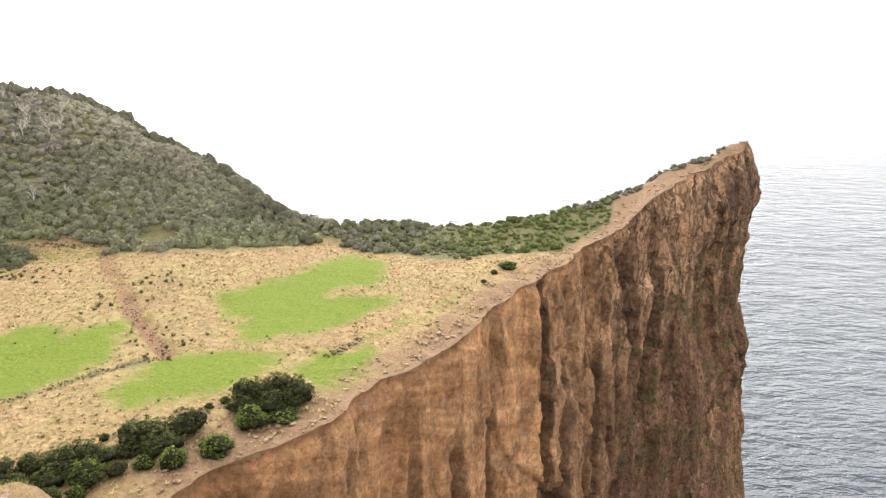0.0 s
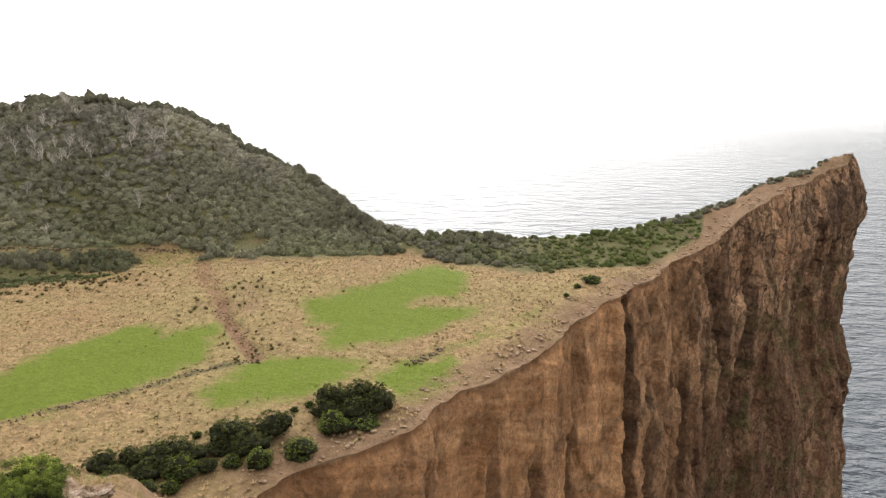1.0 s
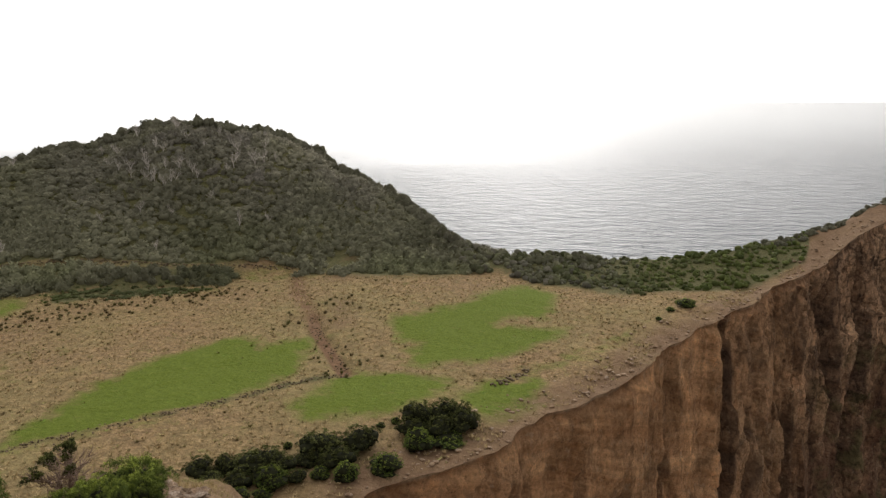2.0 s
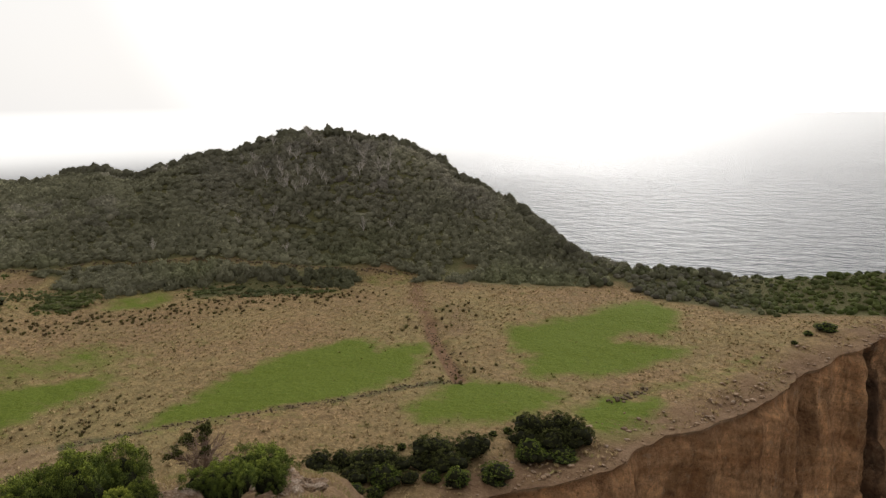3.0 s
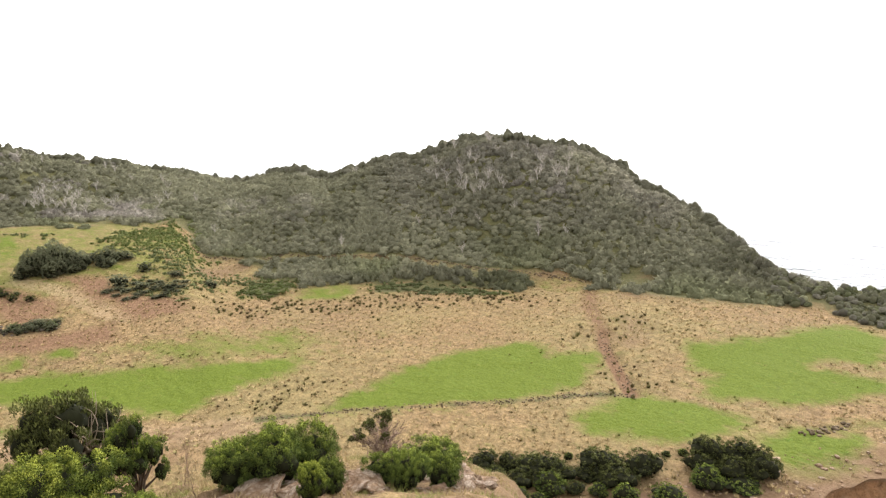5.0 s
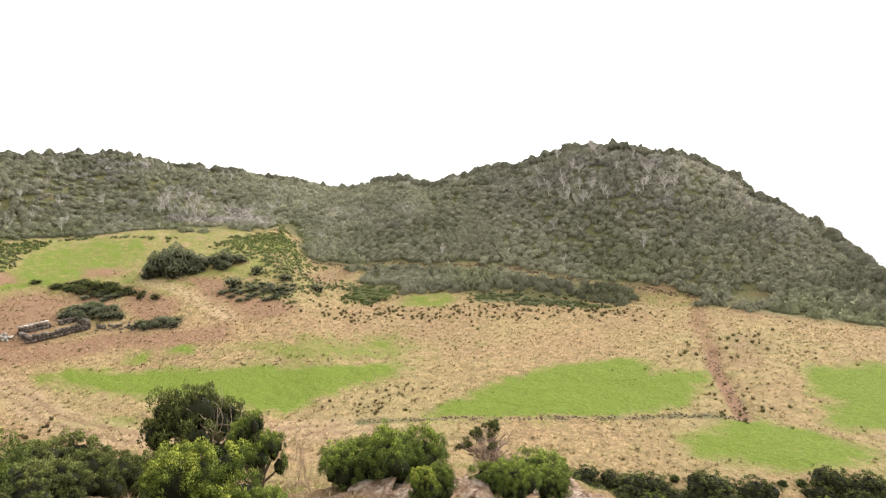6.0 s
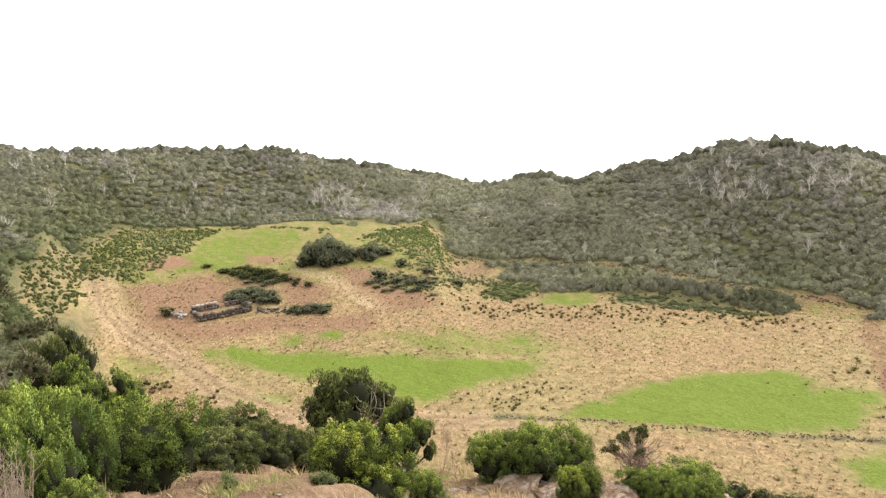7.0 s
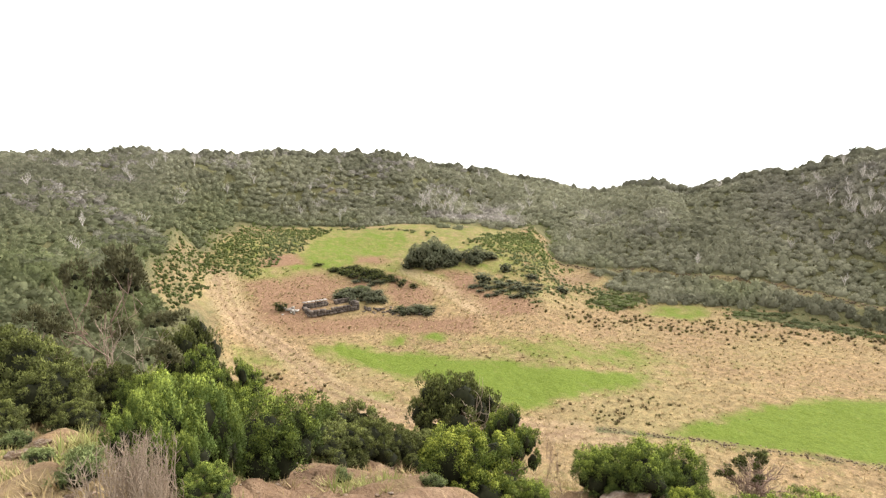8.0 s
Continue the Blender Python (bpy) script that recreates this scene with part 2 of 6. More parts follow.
def sea_material():
    m, n, l, b = material("sea_water", 0.2, 0.36)
    p = place(n)
    deep = noise_node(n, l, 1.0, 3, 0.5, scaled(n, l, p, 0.004, 0.012, 1))
    l.new(ramp(n, l, deep, [(0.35, (0.036, 0.045, 0.06)), (0.65, (0.062, 0.074, 0.088))]), b.inputs["Base Color"])
    b.inputs["IOR"].default_value = 1.33
    swell = noise_node(n, l, 1.0, 2, 0.5, scaled(n, l, p, 0.045, 0.08, 1))
    wave = noise_node(n, l, 1.0, 3, 0.6, scaled(n, l, p, 0.13, 0.26, 1))
    ripple = noise_node(n, l, 1.0, 3, 0.6, scaled(n, l, p, 0.35, 0.6, 1))
    bump(n, l, b, calc(n, l, "ADD", calc(n, l, "MULTIPLY", swell, 2.0), calc(n, l, "ADD", calc(n, l, "MULTIPLY", wave, 1.3), calc(n, l, "MULTIPLY", ripple, 0.5))), 1.0, 3.2)
    return m


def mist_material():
    m = bpy.data.materials.new("haze_glow")
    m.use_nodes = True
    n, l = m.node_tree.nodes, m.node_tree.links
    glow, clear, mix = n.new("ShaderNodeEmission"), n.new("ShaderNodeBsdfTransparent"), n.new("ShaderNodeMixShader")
    # haze brightness comes from the sheet's own emission
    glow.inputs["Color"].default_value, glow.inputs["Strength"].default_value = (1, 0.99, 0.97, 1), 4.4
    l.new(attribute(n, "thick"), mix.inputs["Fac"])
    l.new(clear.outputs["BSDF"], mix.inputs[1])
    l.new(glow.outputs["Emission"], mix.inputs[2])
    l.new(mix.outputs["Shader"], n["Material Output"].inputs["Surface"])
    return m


def thin_leaf(n, l, bsdf, colour, share):
    """Lets part of the light through a leaf."""
    through_leaf, mix = n.new("ShaderNodeBsdfTranslucent"), n.new("ShaderNodeMixShader")
    l.new(colour, through_leaf.inputs["Color"])
    mix.inputs["Fac"].default_value = share
    l.new(bsdf.outputs["BSDF"], mix.inputs[1])
    l.new(through_leaf.outputs["BSDF"], mix.inputs[2])
    l.new(mix.outputs["Shader"], n["Material Output"].inputs["Surface"])


GROUND, CLIFF, WATER, MIST = ground_material(), cliff_material(), sea_material(), mist_material()
# ---- the lie of the land: heights and outlines ----
# Bearings are degrees to the left of the y axis, seen from the viewpoint on the near spur.
CREST = np.array([  # bearing, distance, height of the skyline ground
    (-40, 165, 2), (-24, 151, 13.6), (-22.5, 146, 13.2), (-21, 140, 10.9), (-18, 132, 8.6), (-15.6, 126, 6.0), (-12.5, 118, 4.6), (-8, 113, 2.8), (-3, 111, 1.4),
    (1, 111, 1.0), (5, 111, 1.6), (9, 111, 1.2), (13.5, 114, 2.2), (16.3, 126, 4.6), (20, 140, 8.4), (23.4, 148, 12.0), (25, 150, 15.9),
    (29, 152, 19.9), (33.4, 155, 21.3), (37.7, 158, 21.6), (42, 160, 17.6), (47, 165, 14.6), (49, 168, 12.8), (51, 172, 14.6), (56.5, 188, 10.6),
    (61, 196, 13.0), (65, 200, 16.0), (68.4, 200, 18.8), (72, 196, 20.8), (78, 190, 23.0), (84, 185, 24.4), (94, 178, 24.8), (101, 172, 26.0),
    (115, 160, 27.5), (150, 120, 27.0), (185, 90, 26.0), (240, 60, 14.0), (300, 60, 2.0), (320, 165, 2.0)])
FOOT = np.array([  # bearing, distance, height where the slopes begin
    (-40, 120, 0), (-24, 146, 12.0), (-18, 119, 7.6), (-15, 108, 3.6), (-10, 100, 1.0), (-3, 99, 0.2), (9, 100, 0.1), (17, 104, 0.0), (25, 105, 0.0),
    (33, 104, 0.0), (40, 105, 0.0), (48, 106, 0.2), (57, 108, 0.4), (59, 120, 1.8), (61.5, 146, 6.6), (66, 152, 7.6), (72, 154, 8.0), (77, 152, 8.0), (82, 150, 8.4), (86, 145, 8.6), (88.5, 128, 7.6),
    (91, 96, 6.6), (95, 66, 7.5), (101, 48, 11.0), (115, 30, 17.0), (150, 16, 22.5), (185, 12, 24.0), (240, 14, 22.0), (300, 20, 10.0), (320, 120, 0.0)])
SPUR = np.array([  # bearing, fall per metre of the near slope, distance at which it steepens
    (-180, 0.12, 30), (0, 1.1, 6), (15, 0.95, 12), (22, 0.68, 30), (30, 0.62, 30), (36, 0.525, 30), (40, 0.49, 30), (52, 0.46, 22), (60, 0.437, 15), (70, 0.43, 13), (73, 0.39, 13),
    (81, 0.345, 13), (90, 0.325, 14), (98.7, 0.255, 14), (103, 0.22, 14), (120, 0.18, 24), (180, 0.12, 30)])
CLIFF_PLAN = [(22, 185), (42, 168), (57, 152), (61.6, 143), (60.4, 137.2), (49, 126), (37.5, 114), (27.2, 101.4), (20.5, 95.0), (16.6, 88.5), (13.0, 85.0), (9.5, 80.5),
              (5.8, 75.8), (1.1, 65.7), (-3.2, 58.8), (-6.4, 54.1), (-8.3, 50.1), (-11.8, 45.5), (-15.2, 42.2), (-17.3, 38.0), (-15.5, 32.0),
              (-10.5, 21), (-5.0, 11), (0.5, 5), (4, -3), (8, -20), (16, -60), (30, -110)]
SEA = -72.0


def smooth_curve(table, col, b):
    """Cosine-eased interpolation of one column of a bearing table."""
    k = np.clip(np.searchsorted(table[:, 0], b, side="right") - 1, 0, len(table) - 2)
    b0, b1 = table[k, 0], table[k + 1, 0]
    u = np.clip((b - b0) / (b1 - b0), 0, 1)
    u = 0.5 * u + 0.5 * u * u * (3 - 2 * u)
    return table[k, col] * (1 - u) + table[k + 1, col] * u


def hash2(i, j, seed):
    n = (i * 374761393 + j * 668265263 + seed * 974711) & 0x7FFFFFFF
    n = ((n ^ (n >> 13)) * 1274126177) & 0x7FFFFFFF
    return ((n ^ (n >> 16)) & 0xFFFF) / 65535.0


def vnoise(x, y, seed=0):
    """Smooth value noise, -1 to 1, on arrays."""
    xi, yi = np.floor(x).astype(np.int64), np.floor(y).astype(np.int64)
    u, v = x - xi, y - yi
    u, v = u * u * (3 - 2 * u), v * v * (3 - 2 * v)
    a, b = hash2(xi, yi, seed), hash2(xi + 1, yi, seed)
    c, d = hash2(xi, yi + 1, seed), hash2(xi + 1, yi + 1, seed)
    return 2 * ((a * (1 - u) + b * u) * (1 - v) + (c * (1 - u) + d * u) * v) - 1


def crag(x, y, seed=0):
    """Creased noise, -1 to 1: flat facets that meet at sharp edges."""
    xi, yi = np.floor(x).astype(np.int64), np.floor(y).astype(np.int64)
    u, v = x - xi, y - yi
    a, b = hash2(xi, yi, seed), hash2(xi + 1, yi, seed)
    c, d = hash2(xi, yi + 1, seed), hash2(xi + 1, yi + 1, seed)
    low = np.where(u + v < 1, a + (b - a) * u + (c - a) * v, d + (c - d) * (1 - u) + (b - d) * (1 - v))
    return 2 * low - 1


def facets(x, y, seed=0):
    """Fractured rock: flat, tilted faces with sharp steps between them. Returns offset (-1 to 1) and a tone per face."""
    xi, yi = np.floor(x).astype(np.int64), np.floor(y).astype(np.int64)
    best, off, tone = np.full(np.shape(x), 9e9), np.zeros(np.shape(x)), np.zeros(np.shape(x))
    for i in (-1, 0, 1):
        for j in (-1, 0, 1):
            cx, cy = xi + i, yi + j
            dx, dy = x - cx - hash2(cx, cy, seed), y - cy - hash2(cx, cy, seed + 1)
            d = dx * dx + dy * dy
            h = 2 * hash2(cx, cy, seed + 2) - 1 + 1.5 * (hash2(cx, cy, seed + 3) - 0.5) * dx + 1.2 * (hash2(cx, cy, seed + 4) - 0.5) * dy
            closer = d < best
            best, off, tone = np.where(closer, d, best), np.where(closer, h, off), np.where(closer, hash2(cx, cy, seed + 5), tone)
    return off, tone


def fbm(x, y, seed=0, octaves=4, gain=0.5):
    total, amp = 0.0, 1.0
    for k in range(octaves):
        total = total + amp * vnoise(x * 2 ** k + 17.3 * k, y * 2 ** k - 9.1 * k, seed + k)
        amp *= gain
    return total


def ease(a, b, x):
    u = np.clip((x - a) / (b - a), 0, 1)
    return u * u * (3 - 2 * u)


def height(x, y):
    """Height of the ground at (x, y), metres over the meadow."""
    x, y = np.asarray(x, float), np.asarray(y, float)
    r = np.hypot(x, y) + 1e-6
    b = np.degrees(np.arctan2(-x, y))
    b = np.where(b < -40, b + 360, b)
    rc, zc = smooth_curve(CREST, 1, b), smooth_curve(CREST, 2, b)
    rf, zf = smooth_curve(FOOT, 1, b), smooth_curve(FOOT, 2, b)
    rc = np.maximum(rc, rf + 3)
    u = np.clip((r - rf) / (rc - rf), 0, 1)
    rise = zf + (zc - zf) * (0.35 * u + 0.65 * u * u * (3 - 2 * u))
    basin = zf * ease(0.45, 1.0, r / rf) + 0.35 * fbm(x / 22, y / 22, 5, 3) * ease(40, 60, r)
    z = np.where(r < rf, basin, rise)
    z = z + np.where(r > rf, 1.1 * fbm(x / 14, y / 14, 9, 3) * ease(0, 14, r - rf) * ease(2, 14, zc), 0)
    z = np.where(r > rc, zc - 0.62 * np.maximum(r - rc, 0) ** 1.12 + 1.2 * fbm(x / 12, y / 12, 3, 3) * ease(0, 10, r - rc), z)
    z = np.maximum(z, SEA - 12)
    # the spur on which the viewer stands
    bs = np.where(b > 180, b - 360, b)
    fall, brink = smooth_curve(SPUR, 1, bs), smooth_curve(SPUR, 2, bs)
    over = np.maximum(r - brink, 0)
    spur = 26.35 - fall * r - 0.16 * over * ease(0, 14, over) * ease(120, 95, bs) + (0.15 * fbm(x / 2.6, y / 2.6, 21, 4) + 0.35 * fbm(x / 7, y / 7, 31, 3)) * ease(1.5, 6, r)
    k = 2.0
    d = np.clip(0.5 + 0.5 * (spur - z) / k, 0, 1)
    return z * (1 - d) + spur * d + k * d * (1 - d)


def in_polygon(x, y, poly):
    inside = np.zeros(np.shape(x), bool)
    n = len(poly)
    for k in range(n):
        (x0, y0), (x1, y1) = poly[k], poly[(k + 1) % n]
        if y0 == y1:
            continue
        cross = ((y0 > y) != (y1 > y)) & (x < (x1 - x0) * (y - y0) / (y1 - y0) + x0)
        inside ^= cross
    return inside


def cliff_edge(step=0.6):
    """The brink of the cliff: the plan line, resampled, with a ragged, bitten edge."""
    p = np.array(CLIFF_PLAN, float)
    q = []
    for k in range(len(p) - 1):  # Catmull-Rom through the plan's corners
        a, b, c, d = p[max(k - 1, 0)], p[k], p[k + 1], p[min(k + 2, len(p) - 1)]
        n = max(2, int(np.linalg.norm(c - b) / step))
        for u in np.linspace(0, 1, n, endpoint=False):
            q.append(0.5 * (2 * b + (c - a) * u + (2 * a - 5 * b + 4 * c - d) * u ** 2 + (3 * b - a - 3 * c + d) * u ** 3))
    q = np.array(q)
    t = np.gradient(q, axis=0)
    t /= np.linalg.norm(t, axis=1)[:, None]
    out = np.stack([-t[:, 1], t[:, 0]], 1)
    s = np.r_[0, np.cumsum(np.linalg.norm(np.diff(q, axis=0), axis=1))]
    w = 0.9 * fbm(s / 9, s * 0, 41, 2) + 0.65 * crag(s / 2.6, s * 0, 47) + 0.4 * crag(s / 1.0, s * 0, 49)
    r = np.hypot(q[:, 0], q[:, 1])
    w *= ease(8, 40, r) * (0.5 + 0.5 * ease(68, 92, r))
    return q + out * w[:, None], out, s


EDGE, EDGE_OUT, EDGE_S = cliff_edge()
COVE = [tuple(v) for v in EDGE] + [(200, -110), (460, 60), (460, 460), (22, 460)]


# ---- large structure: ground sheet, cliff, sea ----
def mesh_object(name, verts, faces, mat, attrs=None, smooth=False, inner=0, normals=None):
    me = bpy.data.meshes.new(name)
    verts, faces = np.asarray(verts, np.float32), np.asarray(faces, np.int32)
    k = faces.shape[1]
    me.vertices.add(len(verts))
    me.vertices.foreach_set("co", verts.ravel())
    me.loops.add(faces.size)
    me.loops.foreach_set("vertex_index", faces.ravel())
    me.polygons.add(len(faces))
    me.polygons.foreach_set("loop_start", np.arange(0, faces.size, k, dtype=np.int32))
    if smooth:
        me.polygons.foreach_set("use_smooth", np.ones(len(faces), bool))
    me.update(calc_edges=True)
    for key, values in (attrs or {}).items():
        a = me.attributes.new(key, "FLOAT", "POINT")
        a.data.foreach_set("value", np.asarray(values, np.float32))
    me.materials.append(mat)
    if inner:  # the first faces are cores painted near-black, as the crown's inner shade
        me.materials.append(INNER_SHADE)
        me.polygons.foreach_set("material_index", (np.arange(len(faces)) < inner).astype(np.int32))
    if normals is not None:  # leaves are lit by the roundness of their tuft
        me.polygons.foreach_set("use_smooth", np.ones(len(faces), bool))
        me.normals_split_custom_set_from_vertices(normals.astype(np.float32))
    return new(name, me)


def near_line(x, y, pts, width):
    """1 on a polyline, falling to 0 at its width."""
    best = np.full(np.shape(x), 1e9)
    for (x0, y0), (x1, y1) in zip(pts, pts[1:]):
        dx, dy = x1 - x0, y1 - y0
        u = np.clip(((x - x0) * dx + (y - y0) * dy) / (dx * dx + dy * dy), 0, 1)
        best = np.minimum(best, np.hypot(x - x0 - u * dx, y - y0 - u * dy))
    return np.clip(1 - best / width, 0, 1)


def patch(x, y, corners, soft):
    """0.5 on the outline of a patch, 1 well inside, 0 well outside, with a wandering edge."""
    wx, wy = x + 1.0 * vnoise(x / 6, y / 6, 201) + 0.6 * vnoise(x / 1.8, y / 1.8, 203), y + 1.0 * vnoise(x / 6, y / 6, 205) + 0.6 * vnoise(x / 1.8, y / 1.8, 207)
    d = (1 - near_line(wx, wy, corners + corners[:1], 30.0)) * 30.0
    return np.clip(0.5 + np.where(in_polygon(wx, wy, corners), d, -d) / (2 * soft), 0, 1)


LUSH = [([(-47.8, 39.2), (-43.7, 42.6), (-40, 46.4), (-34.4, 52.8), (-32.1, 57.7), (-31.8, 64.3), (-33.7, 70.5), (-35.5, 68.1), (-37.4, 64.1), (-41.1, 67.1), (-44.7, 65.1), (-47.7, 60), (-48.7, 56), (-49.5, 52.1), (-48.3, 47.3)], 1.6, 1.0),
        ([(-26.8, 78.5), (-26.2, 76.1), (-24, 72), (-21.7, 71.6), (-21.4, 67.1), (-20.5, 64.3), (-14.9, 67), (-10, 70.8), (-6.5, 75.3), (-6.7, 79.3), (-12.7, 77.2), (-13.7, 79), (-9.1, 82.9), (-7.8, 85.9), (-9.7, 94.2), (-14, 94.7), (-18.7, 88.1), (-21.9, 81.9)], 1.6, 1.0),
        ([(-28.4, 51.6), (-28.3, 54.2), (-27.2, 58.1), (-25.3, 60.3), (-20.4, 61.5), (-15.1, 61.4), (-14.4, 59.3), (-17.1, 56.3), (-21, 52.9), (-26.1, 50)], 1.5, 1.0),
        ([(-13.6, 57.8), (-10.9, 62.2), (-7.7, 64), (-6.9, 60.2), (-7, 55.3), (-8.9, 53.6), (-11.4, 55.2)], 1.4, 1.0),
        ([(-8.5, 65), (-5.4, 69.6), (0, 76), (2.6, 80.5), (3, 79), (-2, 72.4), (-4.8, 68.1), (-7.1, 64.2)], 1.3, 0.62),
        ([(-87.9, 14.3), (-85.8, 19.1), (-79.7, 26.7), (-72, 33.7), (-66.8, 40.4), (-62, 46.8), (-58.5, 46.5), (-58.9, 39.6), (-59, 34), (-58.1, 30.1), (-62.6, 27.6), (-69.7, 22.9), (-77.4, 18.5), (-82.7, 15.9)], 1.8, 1.0),
        ([(-74.4, 13.4), (-69.8, 19), (-64.6, 19.4), (-71.2, 14.1)], 1.5, 0.75),
        ([(-80, 35), (-76, 43.7), (-71, 54), (-61.1, 50), (-68.4, 40.6), (-73.4, 34.2)], 4.0, 0.6),
        ([(-87.4, 24.2), (-86.3, 26.8), (-84.3, 26.2), (-85.4, 23.6)], 1.2, 0.9), ([(-86.1, 28.6), (-84.3, 31.8), (-81.6, 30.8), (-83.6, 27.7)], 1.2, 0.9),
        ([(-87.3, 3.1), (-88.8, 7.8), (-82.5, 11.5), (-81, 8.6), (-83.2, 4.5)], 2.5, 0.55),
        ([(-87.9, 67.7), (-84.7, 71.8), (-79.9, 74.7), (-76.7, 72.6), (-77.1, 68.4), (-82.6, 64.3)], 1.3, 0.8),
        ([(-114.5, 14), (-132.4, 21.6), (-139.9, 27), (-141, 36.7), (-136.9, 45.3), (-128.5, 43.6), (-120.9, 38.8), (-115.5, 33.5), (-115.3, 27.4), (-114.8, 21.4)], 2.5, 0.7),
        ([(-104, 47), (-100, 56), (-112, 64), (-126, 62), (-120, 52)], 4.0, 0.5), ([(-59, 90), (-58.3, 92.6), (-51.5, 95.4), (-44.9, 94.2), (-50.6, 91)], 1.5, 0.6)]
RUST = [([(-112.3, 7.7), (-113.7, 21.2), (-108.2, 22.9), (-101.4, 21.8), (-96.3, 17.3), (-94.2, 12.2), (-97, 8.2), (-105.1, 7.7)], 2.5, 0.85), ([(-110.5, 31.9), (-106.6, 34), (-100.1, 36.4), (-96.6, 35.8), (-95, 30.4), (-100.6, 28.7)], 1.5, 0.95),
        ([(-109.7, 40.4), (-103.9, 45.7), (-97, 43.5), (-90.1, 47.9), (-84.3, 45.6), (-86, 40.8), (-95, 40.4), (-103.2, 39.8)], 2.0, 0.85), ([(-94.9, 24.3), (-91, 29.8), (-87.7, 38.2), (-83, 36.8), (-84.6, 32.2), (-89.1, 25), (-89.9, 18.9), (-92.6, 10.5), (-95.5, 12.4)], 2.0, 0.9),
        ([(-120, 12.2), (-126.4, 13.5), (-126.4, 19.9), (-118.9, 19.5)], 1.5, 0.9), ([(-117, 27.8), (-121.9, 29.7), (-120.1, 35), (-115.5, 33.5)], 1.5, 0.75), ([(-112, 20), (-112, 30), (-101, 29), (-101, 20)], 3.0, 0.6)]
EARTH = [([(-44.3, 98.2), (-46.7, 104), (-42.8, 106), (-40, 100.5)], 1.5, 0.9), ([(-48, 92), (-44, 97), (-36, 99), (-33, 96), (-40, 91)], 3.5, 0.5),
         ([(-20, 41), (-17, 46), (-11, 52), (-8, 52), (-10, 46), (-15, 42)], 3.0, 0.9), ([(-37.5, 84), (-33.5, 84), (-31, 73), (-34.5, 72)], 3.0, 0.55)]
LOW_SCRUB = [([(-129.4, -1.3), (-136.5, 21.7), (-121.9, 15.3), (-116.5, 9.0), (-115.6, 3.0), (-101.8, 1.4), (-91.0, -2.5), (-98, -6)], 2.0, 0.8), ([(-117.1, 4.9), (-137.3, 4), (-152, 13), (-148, 34), (-137, 24), (-127.3, 19.6), (-124.4, 12.3), (-115.1, 13.2), (-115.4, 8.1)], 3.0, 0.82), ([(-112, 38), (-123, 43), (-133, 50), (-146, 42), (-151, 26), (-146, 22), (-142, 38), (-130, 45), (-118, 41)], 2.5, 0.5),
             ([(-125.9, 51), (-128.9, 62.7), (-134, 75), (-109.1, 63), (-108.3, 66), (-97.9, 53.3), (-104.4, 51.9), (-112, 54.2)], 3.5, 0.84), ([(-101.7, 48.9), (-98.6, 52.6), (-103.1, 66.8), (-97, 66.9), (-90.9, 55.5), (-89.6, 47.6), (-97, 43.5)], 2.5, 0.6),
             ([(-96.5, 64.2), (-94.2, 68), (-89.2, 68.6), (-86, 64.6), (-86.8, 60.8), (-90.4, 59.3)], 1.3, 1.0), ([(-79, 75.1), (-74.2, 79.3), (-69.8, 81.6), (-63.7, 84.4), (-57.6, 85.4), (-56.5, 83.5), (-66.1, 77.2), (-71.1, 75), (-75.3, 72.8)], 1.3, 1.0)]
VALLEY = [(-127, 71), (-118, 67), (-109, 64), (-106, 69.5), (-101.5, 71.5), (-96.5, 65), (-90, 59), (-86, 52), (-96, 42), (-112, 48), (-120, 49), (-129, 59)]
BARE_SPOTS = [([(-46, 105), (-42, 107), (-40, 102), (-45, 99)], 1.6), ([(-59, 96), (-54, 99), (-52, 95), (-57, 91)], 1.6), ([(-164, 33), (-167, 33), (-167, 42), (-165, 42)], 1.5), ([(-103.3, 57.5), (-107.3, 70.5), (-102, 70.5), (-101, 67), (-97.4, 55.2)], 1.2)]
WORN_PATH = [(-110.8, 35.2), (-104.1, 37.9), (-96.9, 38.8), (-88.8, 39.4)]
TRACK = [(-120, 4.9), (-117, 5.0), (-113.7, 5.0), (-106.3, 4.8), (-100.6, 5.3), (-94.4, 7.1), (-88.2, 10), (-81.6, 12.2), (-75, 13), (-64, 17.5), (-57, 25.5), (-50, 34)]
MEADOW_WALL = [(-26.0, 60.2), (-29.9, 57.3), (-33, 53.9), (-36.2, 50.6), (-41, 45.6), (-46.8, 39.7), (-51.5, 34.0)]
DITCH = [(-37, 75.5), (-35.4, 72.4), (-31.4, 67.2), (-26.7, 61)]
HILL_WALL = [(-114, 65), (-104, 73.5), (-94.2, 79.6), (-84.5, 84.3), (-73.9, 87.2), (-65.6, 90.6), (-57, 93.5), (-49.9, 95.6)]
DITCH_HEAD = [(-48, 93), (-43, 84), (-37, 75.5)]


def low_scrub(x, y):
    """How densely low, fresh scrub dots the ground."""
    low = np.zeros(np.shape(x))
    for corners, soft, most in LOW_SCRUB:
        low = np.maximum(low, most * patch(x, y, corners, soft))
    return low


